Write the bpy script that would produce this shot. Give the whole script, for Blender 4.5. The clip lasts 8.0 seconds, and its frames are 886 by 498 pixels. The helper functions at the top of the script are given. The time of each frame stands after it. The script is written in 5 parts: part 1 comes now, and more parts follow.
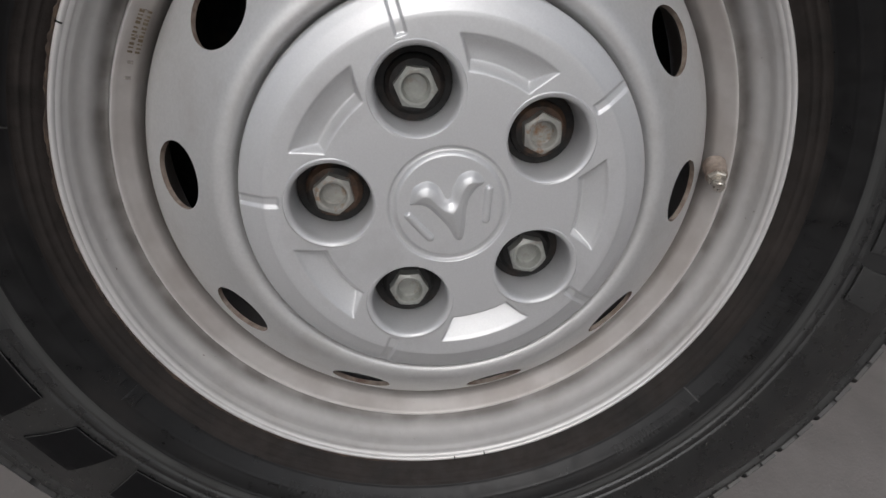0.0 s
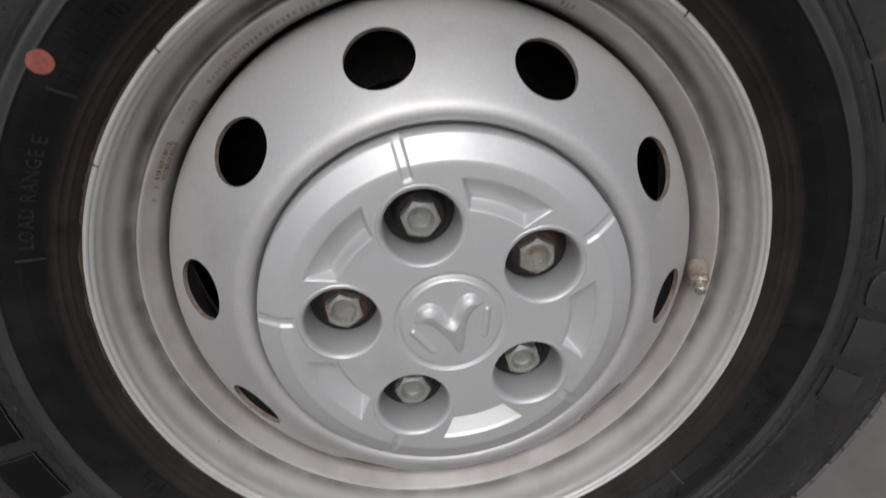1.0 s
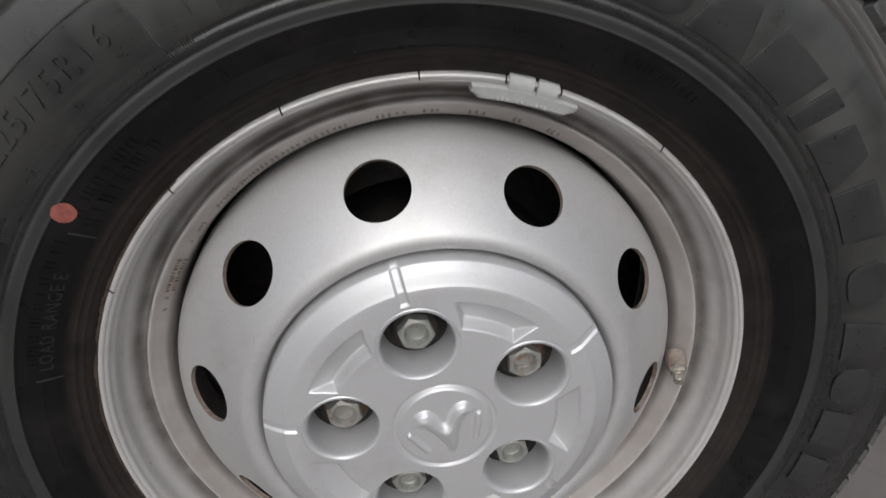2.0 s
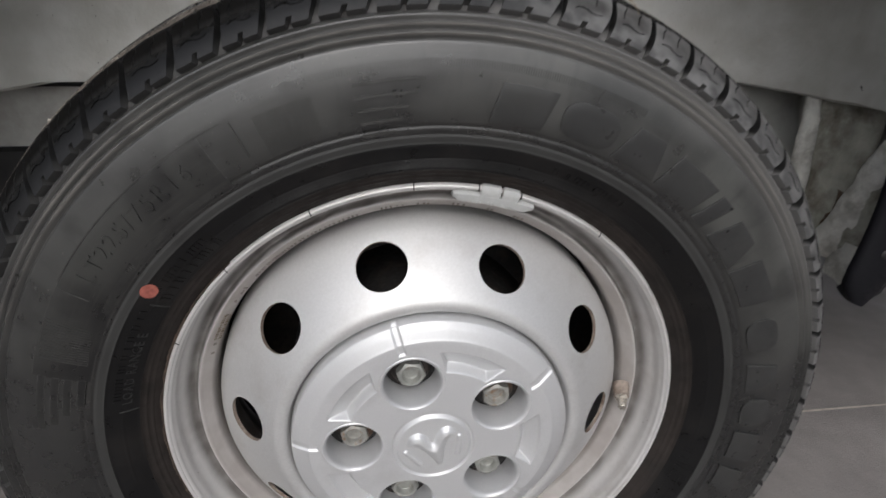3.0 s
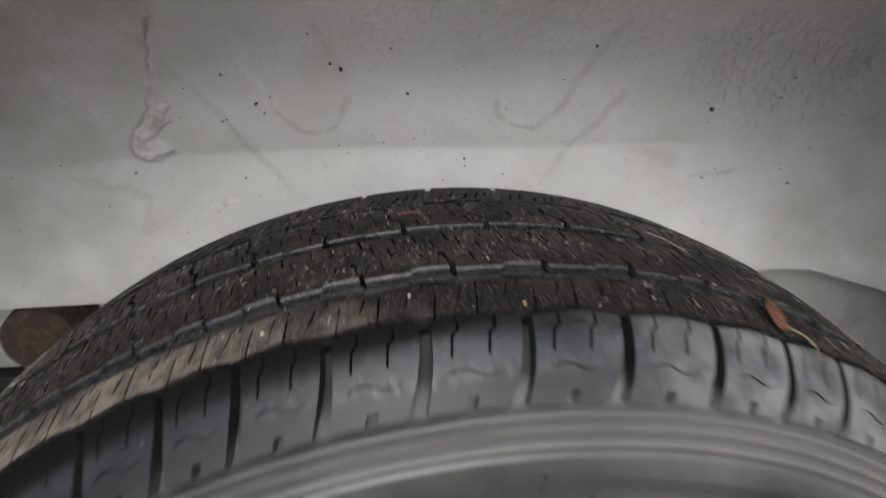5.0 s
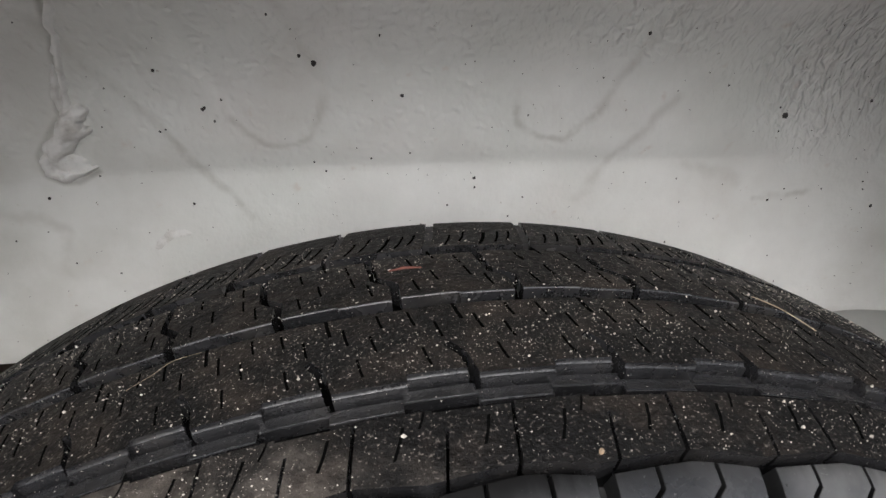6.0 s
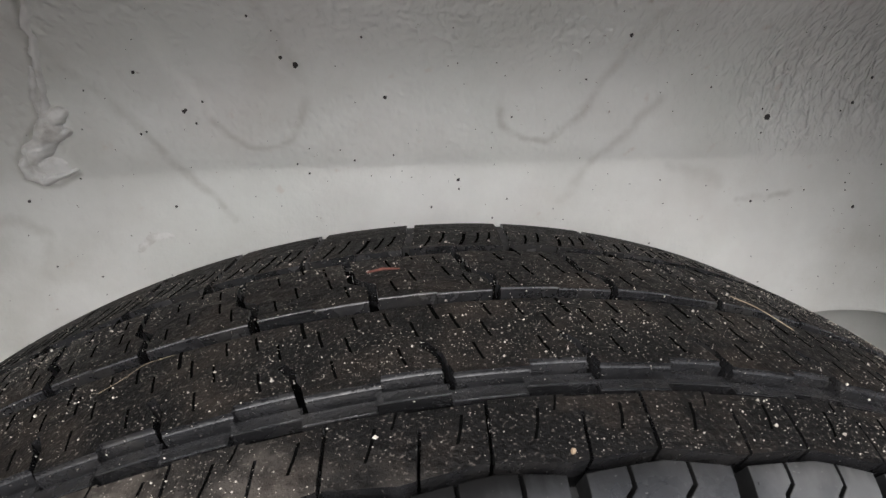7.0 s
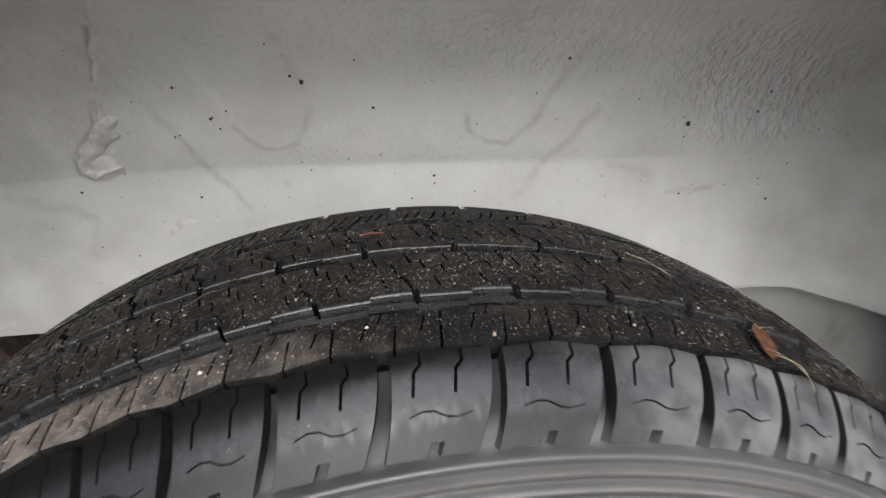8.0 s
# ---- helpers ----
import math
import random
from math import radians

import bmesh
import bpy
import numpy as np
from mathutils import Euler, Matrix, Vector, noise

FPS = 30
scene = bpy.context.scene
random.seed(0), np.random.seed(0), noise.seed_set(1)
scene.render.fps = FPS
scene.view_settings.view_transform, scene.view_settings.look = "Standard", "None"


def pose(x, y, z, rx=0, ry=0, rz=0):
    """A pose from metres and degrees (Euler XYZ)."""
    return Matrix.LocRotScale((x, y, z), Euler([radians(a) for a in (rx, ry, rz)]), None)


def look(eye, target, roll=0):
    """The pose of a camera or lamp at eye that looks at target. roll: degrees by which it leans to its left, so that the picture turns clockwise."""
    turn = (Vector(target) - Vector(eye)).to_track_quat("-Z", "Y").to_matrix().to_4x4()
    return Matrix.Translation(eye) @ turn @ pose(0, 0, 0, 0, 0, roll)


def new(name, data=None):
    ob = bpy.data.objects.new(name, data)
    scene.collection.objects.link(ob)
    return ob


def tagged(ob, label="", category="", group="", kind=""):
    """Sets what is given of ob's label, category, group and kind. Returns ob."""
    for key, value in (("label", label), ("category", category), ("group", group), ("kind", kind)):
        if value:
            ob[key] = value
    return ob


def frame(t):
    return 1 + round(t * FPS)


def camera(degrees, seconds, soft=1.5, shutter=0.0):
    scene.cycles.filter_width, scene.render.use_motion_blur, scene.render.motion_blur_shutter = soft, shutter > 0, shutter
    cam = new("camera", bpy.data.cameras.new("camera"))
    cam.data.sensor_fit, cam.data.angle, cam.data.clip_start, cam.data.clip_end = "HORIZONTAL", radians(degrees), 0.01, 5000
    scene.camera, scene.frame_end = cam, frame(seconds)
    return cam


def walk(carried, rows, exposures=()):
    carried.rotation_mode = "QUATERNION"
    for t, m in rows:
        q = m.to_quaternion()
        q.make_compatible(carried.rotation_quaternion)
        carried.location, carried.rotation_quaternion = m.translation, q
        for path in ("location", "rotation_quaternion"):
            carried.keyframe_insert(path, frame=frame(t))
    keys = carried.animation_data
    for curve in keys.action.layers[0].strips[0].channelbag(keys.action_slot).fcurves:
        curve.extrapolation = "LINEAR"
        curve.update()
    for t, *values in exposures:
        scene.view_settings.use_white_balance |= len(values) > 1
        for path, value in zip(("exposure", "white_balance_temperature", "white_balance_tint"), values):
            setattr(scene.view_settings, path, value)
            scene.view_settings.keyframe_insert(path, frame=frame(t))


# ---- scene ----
cam = camera(72.26, 8.0, soft=1.5, shutter=0.35)
# seconds, x, y, z, yaw, pitch, roll
ROWS = [
    (0.0, -0.0363, -0.3297, 0.4869, -5.90, -25.93, -0.15),
    (0.5, -0.0399, -0.3320, 0.4981, -5.93, -26.41, -0.19),
    (1.0, -0.0388, -0.3273, 0.5594, -6.16, -25.46, 0.15),
    (1.5, -0.0337, -0.3181, 0.5935, -6.43, -25.23, 0.21),
    (1.7, -0.0351, -0.3178, 0.6091, -6.74, -25.28, 0.27),
    (2.8, -0.0534, -0.3727, 0.7056, -7.71, -25.80, 0.64),
    (3.0, -0.0453, -0.3964, 0.7271, -7.63, -25.82, 0.80),
    (3.5, -0.0312, -0.4087, 0.7762, -7.90, -25.41, 0.86),
    (4.0, -0.0241, -0.3865, 0.8025, -8.40, -24.74, 1.04),
    (4.5, -0.0397, -0.3349, 0.8309, -8.65, -24.40, 1.11),
    (5.0, -0.0567, -0.1771, 0.8416, -8.73, -23.94, 1.06),
    (5.2, -0.0530, -0.1247, 0.8416, -8.80, -24.56, 1.16),
    (6.3, -0.0449, -0.0753, 0.8196, -9.34, -23.40, 1.14),
    (6.5, -0.0427, -0.0756, 0.8221, -9.47, -23.39, 1.16),
    (7.0, -0.0418, -0.0770, 0.8227, -9.88, -23.29, 1.21),
    (7.5, -0.0389, -0.0927, 0.8239, -10.27, -23.41, 1.27),
    (8.0, -0.0470, -0.1563, 0.8356, -10.91, -22.33, 1.34),
]
walk(cam, [(t, pose(x, y, z, 0, 0, yaw) @ pose(0, 0, 0, 90 + pitch, 0, 0) @ pose(0, 0, 0, 0, 0, roll)) for t, x, y, z, yaw, pitch, roll in ROWS],
     exposures=[(0.0, -0.86, 6120, 10), (0.5, -0.79, 6120, 10), (1.5, -0.76, 6120, 10), (3.0, -0.44, 6120, 10), (4.0, -0.17, 6120, 10), (4.5, -0.12, 6120, 10), (5.0, 0.24, 6120, 10), (6.5, 0.35, 6120, 10), (7.5, 0.36, 6120, 10), (8.0, 0.46, 6120, 10)])

# ---- light ----
world = bpy.data.worlds.new("overcast")
scene.world = world
world.use_nodes = True
wn, wl = world.node_tree.nodes, world.node_tree.links
sky = wn.new("ShaderNodeTexSky")
sky.sky_type, sky.sun_disc = "NISHITA", False
SUN_UP, SUN_TURN = 43.0, 187.0
sky.sun_elevation, sky.sun_rotation = radians(SUN_UP), radians(SUN_TURN)
sky.air_density, sky.dust_density, sky.ozone_density = 1.0, 7.0, 1.0
wn["Background"].inputs["Strength"].default_value = 0.16
cloudy = wn.new("ShaderNodeHueSaturation")
cloudy.inputs["Saturation"].default_value = 0.45
wl.new(sky.outputs["Color"], cloudy.inputs["Color"])
wl.new(cloudy.outputs["Color"], wn["Background"].inputs["Color"])
sun = new("sun", bpy.data.lights.new("sun", "SUN"))
sun.data.energy, sun.data.angle, sun.data.color = 0.7, radians(80), (1.0, 0.985, 0.96)
toward = Vector((math.sin(radians(SUN_TURN)) * math.cos(radians(SUN_UP)), math.cos(radians(SUN_TURN)) * math.cos(radians(SUN_UP)), math.sin(radians(SUN_UP))))
sun.matrix_world = look(toward * 10, (0, 0, 0))

# ---- materials ----


def make_mat(name, base, rough=0.6, metal=0.0, var=0.25, scale=40.0, bump=0.0, bump_scale=200.0, stain=None, stain_scale=12.0,
             stain_low=0.5, stain_high=0.7, fine=None, rough_var=0.15, spec=0.5, coat=0.0):
    """A surface with grain, a coarse stain of its own colour and fine relief, sized in metres."""
    m = bpy.data.materials.new(name)
    m.use_nodes = True
    nd, lk = m.node_tree.nodes, m.node_tree.links
    b = nd["Principled BSDF"]
    b.inputs["Metallic"].default_value = metal
    b.inputs["Specular IOR Level"].default_value = spec
    b.inputs["Coat Weight"].default_value = coat
    at = nd.new("ShaderNodeNewGeometry")

    def grain(s, detail=6.0, r=0.6):
        n = nd.new("ShaderNodeTexNoise")
        n.inputs["Scale"].default_value, n.inputs["Detail"].default_value, n.inputs["Roughness"].default_value = s, detail, r
        lk.new(at.outputs["Position"], n.inputs["Vector"])
        return n.outputs["Fac"]

    def ramp(src, lo, hi, a, c):
        r = nd.new("ShaderNodeMapRange")
        r.inputs["From Min"].default_value, r.inputs["From Max"].default_value = lo, hi
        r.inputs["To Min"].default_value, r.inputs["To Max"].default_value = a, c
        lk.new(src, r.inputs["Value"])
        return r.outputs["Result"]

    def blend(fac, a, c, how="MIX"):
        x = nd.new("ShaderNodeMix")
        x.data_type, x.blend_type = "RGBA", how
        for sock, v in ((x.inputs["Factor"], fac), (x.inputs[6], a), (x.inputs[7], c)):
            if isinstance(v, tuple):
                sock.default_value = (*v[:3], 1.0)
            elif isinstance(v, float):
                sock.default_value = v
            else:
                lk.new(v, sock)
        return x.outputs[2]

    lo = tuple(c * (1 - var) for c in base)
    hi = tuple(min(1.0, c * (1 + var)) for c in base)
    col = blend(ramp(grain(scale), 0.3, 0.7, 0.0, 1.0), lo, hi)
    if stain:
        col = blend(ramp(grain(stain_scale, 8.0, 0.65), stain_low, stain_high, 0.0, 0.85), col, stain)
    if fine:
        fcol, fscale, flo, fhi = fine
        col = blend(ramp(grain(fscale, 3.0, 0.5), flo, fhi, 0.0, 0.9), col, fcol)
    lk.new(col, b.inputs["Base Color"])
    lk.new(ramp(grain(scale * 1.7), 0.3, 0.7, max(0.05, rough - rough_var), min(1.0, rough + rough_var)), b.inputs["Roughness"])
    if bump:
        bp = nd.new("ShaderNodeBump")
        bp.inputs["Distance"].default_value = bump
        bp.inputs["Strength"].default_value = 1.0
        lk.new(grain(bump_scale, 4.0, 0.6), bp.inputs["Height"])
        lk.new(bp.outputs["Normal"], b.inputs["Normal"])
    return m


M_TREAD = make_mat("dusty tread rubber", (0.0058, 0.0053, 0.0050), 0.6, spec=0.16, var=0.45, scale=170, bump=0.0011, bump_scale=480,
                   stain=(0.036, 0.028, 0.022), stain_scale=42, stain_low=0.47, stain_high=0.74,
                   fine=((0.13, 0.115, 0.10), 1050, 0.60, 0.70))
M_CLEAN = make_mat("clean groove rubber", (0.0175, 0.0173, 0.0182), 0.24, spec=0.6, var=0.4, scale=70, bump=0.0004, bump_scale=230, rough_var=0.1, stain=(0.040, 0.037, 0.034), stain_scale=45, stain_low=0.5, stain_high=0.75, fine=((0.08, 0.075, 0.07), 900, 0.66, 0.74))
M_SHOULDER = make_mat("glossy shoulder rubber", (0.0065, 0.0064, 0.0064), 0.24, var=0.3, scale=90, rough_var=0.08, spec=0.5, bump=0.00010, bump_scale=420,
                      stain=(0.026, 0.025, 0.024), stain_scale=30, stain_low=0.5, stain_high=0.8, fine=((0.15, 0.145, 0.135), 800, 0.69, 0.76), coat=0.3)
M_SHOULDER.node_tree.nodes["Principled BSDF"].inputs["Coat Roughness"].default_value = 0.15
M_GROOVE = make_mat("dusty shallow groove rubber", (0.006, 0.006, 0.006), 0.65, var=0.3, scale=90, stain=(0.022, 0.021, 0.02), stain_scale=60)
M_RIB = make_mat("scuffed tread rubber", (0.0058, 0.0053, 0.0050), 0.6, spec=0.16, var=0.45, scale=170, bump=0.0011, bump_scale=480,
                 stain=(0.036, 0.028, 0.022), stain_scale=42, stain_low=0.47, stain_high=0.74, fine=((0.13, 0.115, 0.10), 1050, 0.60, 0.70))
M_SIDE = make_mat("weathered sidewall rubber", (0.0085, 0.0088, 0.0086), 0.31, var=0.25, scale=45, spec=0.95, bump=0.00006, bump_scale=1500,
                  stain=(0.028, 0.027, 0.024), stain_scale=14, stain_low=0.48, stain_high=0.85, fine=((0.17, 0.165, 0.145), 560, 0.695, 0.76))
M_BEAD = make_mat("black bead rubber", (0.0040, 0.0040, 0.0042), 0.38, spec=0.36, var=0.25, scale=50, bump=0.0001, bump_scale=1500,
                  stain=(0.014, 0.0125, 0.0115), stain_scale=20)
M_BEAD_DIRT = make_mat("brown dusty bead rubber", (0.024, 0.0195, 0.017), 0.7, spec=0.25, var=0.4, scale=60, bump=0.0002, bump_scale=900,
                       stain=(0.012, 0.011, 0.010), stain_scale=30, stain_low=0.45, stain_high=0.65)
M_LETTER = make_mat("raised sidewall lettering rubber", (0.023, 0.0232, 0.0228), 0.40, var=0.25, scale=60, spec=0.6, stain=(0.038, 0.0382, 0.035), stain_scale=25, stain_low=0.48, stain_high=0.78)
# Paler rubber: the glint on moulded edges put into the colour.
M_LIT_EDGE = make_mat("lit moulded edge rubber", (0.038, 0.0374, 0.035), 0.6, var=0.4, scale=120)
M_LETTER_DARK = make_mat("clean black lettering rubber", (0.0032, 0.0032, 0.0037), 0.45, spec=0.22, var=0.2, scale=60)
M_BLACK_PANEL = make_mat("clean smooth sidewall rubber", (0.0068, 0.0068, 0.0070), 0.34, spec=0.6, var=0.25, scale=50, stain=(0.020, 0.0202, 0.0185), stain_scale=22, stain_low=0.45, stain_high=0.75)
# Near-black: the shade in narrow cuts and groove floors put into the colour.
M_SIPE = make_mat("near-black cut shade", (0.003, 0.003, 0.003), 0.95, var=0.1, spec=0.0)
M_CAP = make_mat("silver painted plastic", (0.60, 0.602, 0.605), 0.36, metal=0.42, var=0.04, scale=900, rough_var=0.06, bump=0.00002, bump_scale=2500,
                 stain=(0.44, 0.435, 0.43), stain_scale=18, stain_low=0.55, stain_high=0.9)
M_STEEL = make_mat("silver painted steel", (0.58, 0.577, 0.57), 0.42, metal=0.48, var=0.05, scale=500, rough_var=0.08, bump=0.00003, bump_scale=1800,
                   stain=(0.42, 0.40, 0.38), stain_scale=16, stain_low=0.52, stain_high=0.85)
M_BARREL = make_mat("dusty silver rim barrel", (0.62, 0.607, 0.592), 0.40, metal=0.34, var=0.04, scale=120, rough_var=0.05, bump=0.000004, bump_scale=700,
                    stain=(0.36, 0.315, 0.285), stain_scale=11, stain_low=0.52, stain_high=0.85, fine=((0.16, 0.12, 0.09), 260, 0.745, 0.77))
M_RUST = make_mat("rusty bare steel edge", (0.26, 0.215, 0.18), 0.7, var=0.3, scale=250, bump=0.0002, bump_scale=900, stain=(0.10, 0.055, 0.035), stain_scale=60, stain_low=0.45, stain_high=0.65)
M_RUSTY = make_mat("heavy brown rust", (0.10, 0.062, 0.04), 0.85, var=0.45, scale=150, bump=0.0004, bump_scale=500, stain=(0.33, 0.28, 0.22), stain_scale=35)
M_CRUST = make_mat("dark rust crust", (0.040, 0.027, 0.020), 0.9, var=0.5, scale=180, bump=0.0004, bump_scale=600, stain=(0.11, 0.075, 0.05), stain_scale=70, stain_low=0.52, stain_high=0.7)
M_NUT = make_mat("zinc plated steel", (0.34, 0.345, 0.32), 0.45, metal=0.4, var=0.12, scale=250, stain=(0.22, 0.18, 0.14), stain_scale=120, stain_low=0.55, stain_high=0.75)
M_NUT_RUST = make_mat("rust bloomed zinc", (0.33, 0.325, 0.30), 0.5, metal=0.35, var=0.15, scale=250, stain=(0.24, 0.12, 0.05), stain_scale=110, stain_low=0.54, stain_high=0.66)
M_WASHER = make_mat("rust streaked dark steel", (0.022, 0.020, 0.018), 0.6, metal=0.1, var=0.4, scale=150, stain=(0.11, 0.06, 0.035), stain_scale=70, stain_low=0.46, stain_high=0.62)
M_DARKSTEEL = make_mat("near-black steel", (0.011, 0.0105, 0.010), 0.6, metal=0.1, var=0.4, scale=120, stain=(0.045, 0.028, 0.02), stain_scale=60)
M_BRASS = make_mat("dull nickel valve metal", (0.56, 0.52, 0.46), 0.30, metal=0.85, var=0.15, scale=200)
M_WEIGHT = make_mat("coated zinc balance weight", (0.44, 0.445, 0.435), 0.5, var=0.06, scale=300)
M_STAMP = make_mat("worn brown ink", (0.15, 0.11, 0.065), 0.8, var=0.5, scale=300, fine=((0.42, 0.40, 0.37), 600, 0.56, 0.66))
M_STAMPED = make_mat("grime in stamped marks", (0.24, 0.215, 0.195), 0.75, var=0.4, scale=400)
M_DOT = make_mat("red chalk paint mark", (0.33, 0.10, 0.075), 0.85, var=0.25, scale=300, fine=((0.06, 0.03, 0.03), 900, 0.66, 0.74))
M_TUB = make_mat("grey painted sheet metal", (0.70, 0.695, 0.67), 0.5, var=0.05, scale=25, bump=0.0007, bump_scale=150, rough_var=0.1,
                 stain=(0.55, 0.53, 0.50), stain_scale=9, stain_low=0.45, stain_high=0.85, fine=((0.30, 0.25, 0.21), 330, 0.73, 0.78))
M_SEAL = make_mat("smeared seam sealer", (0.62, 0.61, 0.585), 0.55, var=0.1, scale=60, bump=0.0005, bump_scale=240, stain=(0.36, 0.335, 0.30), stain_scale=70, stain_low=0.5, stain_high=0.72)


class Masks:
    """Small maths on a material's nodes, to lay dust, wear, old lines and painted light where they lie on the thing."""

    def __init__(self, m):
        self.nd, self.lk = m.node_tree.nodes, m.node_tree.links
        self.bsdf = self.nd["Principled BSDF"]
        self.pos = self.nd.new("ShaderNodeNewGeometry").outputs["Position"]
        sep = self.nd.new("ShaderNodeSeparateXYZ")
        self.lk.new(self.pos, sep.inputs["Vector"])
        self.x, self.y, self.z = (sep.outputs[k] for k in "XYZ")
        up = self.calc("SUBTRACT", self.z, 0.36)
        self.r = self.calc("SQRT", self.calc("ADD", self.calc("MULTIPLY", self.x, self.x), self.calc("MULTIPLY", up, up)))
        self.deg = self.calc("MULTIPLY", self.calc("ARCTAN2", self.x, up), 57.29578)

    def calc(self, how, *args):
        n = self.nd.new("ShaderNodeMath")
        n.operation = how
        for sock, v in zip(n.inputs, args):
            if isinstance(v, (int, float)):
                sock.default_value = v
            else:
                self.lk.new(v, sock)
        return n.outputs[0]

    def step(self, src, lo, hi, a=0.0, b=1.0):
        n = self.nd.new("ShaderNodeMapRange")
        n.interpolation_type = "SMOOTHSTEP"
        for sock, v in zip(n.inputs[1:5], (lo, hi, a, b)):
            sock.default_value = v
        self.lk.new(src, n.inputs["Value"])
        return n.outputs["Result"]

    def cloud(self, scale, amount=1.0, detail=4.0, vector=None):
        n = self.nd.new("ShaderNodeTexNoise")
        n.inputs["Scale"].default_value, n.inputs["Detail"].default_value = scale, detail
        self.lk.new(vector or self.pos, n.inputs["Vector"])
        return self.calc("MULTIPLY", self.calc("SUBTRACT", n.outputs["Fac"], 0.5), amount)

    def vec3(self, a, b, c):
        n = self.nd.new("ShaderNodeCombineXYZ")
        for sock, v in zip(n.inputs, (a, b, c)):
            if isinstance(v, (int, float)):
                sock.default_value = v
            else:
                self.lk.new(v, sock)
        return n.outputs[0]

    def tint(self, fac, colour, rough=None, spec=None):
        """Lays a colour (and a roughness, a gloss) over what the material has, by fac."""
        n = self.nd.new("ShaderNodeMix")
        n.data_type = "RGBA"
        self.lk.new(fac, n.inputs["Factor"])
        base = self.bsdf.inputs["Base Color"]
        self.lk.new(base.links[0].from_socket, n.inputs[6])
        n.inputs[7].default_value = (*colour, 1.0)
        self.lk.new(n.outputs[2], base)
        for name, v in (("Roughness", rough), ("Specular IOR Level", spec)):
            if v is None:
                continue
            sock = self.bsdf.inputs[name]
            k = self.nd.new("ShaderNodeMix")
            k.data_type = "FLOAT"
            self.lk.new(fac, k.inputs["Factor"])
            if sock.links:
                self.lk.new(sock.links[0].from_socket, k.inputs[2])
            else:
                k.inputs[2].default_value = sock.default_value
            k.inputs[3].default_value = v
            self.lk.new(k.outputs[0], sock)

    def near_line(self, a, b, width, wob):
        """1 on the line from a to b (x, z), fading to 0 at the width."""
        ax, az = a
        dx, dz = b[0] - ax, b[1] - az
        px, pz = self.calc("SUBTRACT", self.calc("ADD", self.x, wob[0]), ax), self.calc("SUBTRACT", self.calc("ADD", self.z, wob[1]), az)
        t = self.calc("DIVIDE", self.calc("ADD", self.calc("MULTIPLY", px, dx), self.calc("MULTIPLY", pz, dz)), dx * dx + dz * dz)
        t = self.calc("MINIMUM", self.calc("MAXIMUM", t, 0.0), 1.0)
        ex, ez = self.calc("SUBTRACT", px, self.calc("MULTIPLY", t, dx)), self.calc("SUBTRACT", pz, self.calc("MULTIPLY", t, dz))
        d = self.calc("SQRT", self.calc("ADD", self.calc("MULTIPLY", ex, ex), self.calc("MULTIPLY", ez, ez)))
        return self.step(d, 0.0, width, 1.0, 0.0)

    def near_spot(self, c, rx, rz, wob):
        px = self.calc("DIVIDE", self.calc("SUBTRACT", self.calc("ADD", self.x, wob[0]), c[0]), rx)
        pz = self.calc("DIVIDE", self.calc("SUBTRACT", self.calc("ADD", self.z, wob[1]), c[1]), rz)
        d = self.calc("SQRT", self.calc("ADD", self.calc("MULTIPLY", px, px), self.calc("MULTIPLY", pz, pz)))
        return self.step(d, 0.35, 1.0, 1.0, 0.0)

    def relief(self, height, distance, strength):
        b = self.nd.new("ShaderNodeBump")
        b.inputs["Distance"].default_value = distance
        self.lk.new(strength, b.inputs["Strength"])
        self.lk.new(height, b.inputs["Height"])
        sock = self.bsdf.inputs["Normal"]
        if sock.links:
            self.lk.new(sock.links[0].from_socket, b.inputs["Normal"])
        self.lk.new(b.outputs["Normal"], sock)


# shoulder: road-worn matt edge with painted shade above, glossy band, dust below and towards the rear
k = Masks(M_SHOULDER)
streak = k.cloud(1.0, 1.0, 5.0, k.vec3(k.calc("MULTIPLY", k.deg, 2.4), k.calc("MULTIPLY", k.r, 150.0), 0.0))
k.tint(k.step(k.calc("ADD", k.r, k.calc("MULTIPLY", streak, 0.006)), 0.3555, 0.3480, 0.0, 0.9), (0.0110, 0.0110, 0.0114), 0.38, 0.24)
matt = k.step(k.calc("ADD", k.r, k.calc("MULTIPLY", streak, 0.010)), 0.3560, 0.3470, 1.0, 0.0)
matt = k.calc("MULTIPLY", k.calc("MULTIPLY", matt, k.step(k.calc("ADD", k.r, k.calc("MULTIPLY", streak, 0.003)), 0.3612, 0.3580, 0.15, 1.0)), k.step(k.deg, -20.0, 4.0, 0.35, 1.0))
k.lk.new(matt, k.bsdf.inputs["Coat Weight"])
k.tint(k.calc("MULTIPLY", k.step(k.calc("ADD", k.r, k.calc("MULTIPLY", streak, 0.010)), 0.350, 0.336), k.step(k.deg, -14.0, 14.0, 0.42, 0.62)), (0.036, 0.0357, 0.0358), 0.45, 0.3)
rear = k.calc("MULTIPLY", k.step(k.calc("ADD", k.deg, k.cloud(45.0, 12.0)), 0.0, 19.0), k.step(k.deg, 88.0, 110.0, 1.0, 0.0))
k.tint(k.calc("MULTIPLY", rear, k.step(k.cloud(70.0, 1.0, 7.0), -0.22, 0.16, 0.25, 0.85)), (0.165, 0.162, 0.158), 0.5, 0.45)
k.tint(k.step(k.calc("SUBTRACT", k.calc("ADD", k.r, k.calc("MULTIPLY", streak, 0.0026)), k.step(k.deg, -14.0, 6.0, 0.0, 0.0075)), 0.3535, 0.3585), (0.0042, 0.0039, 0.0036), 0.7, 0.08)
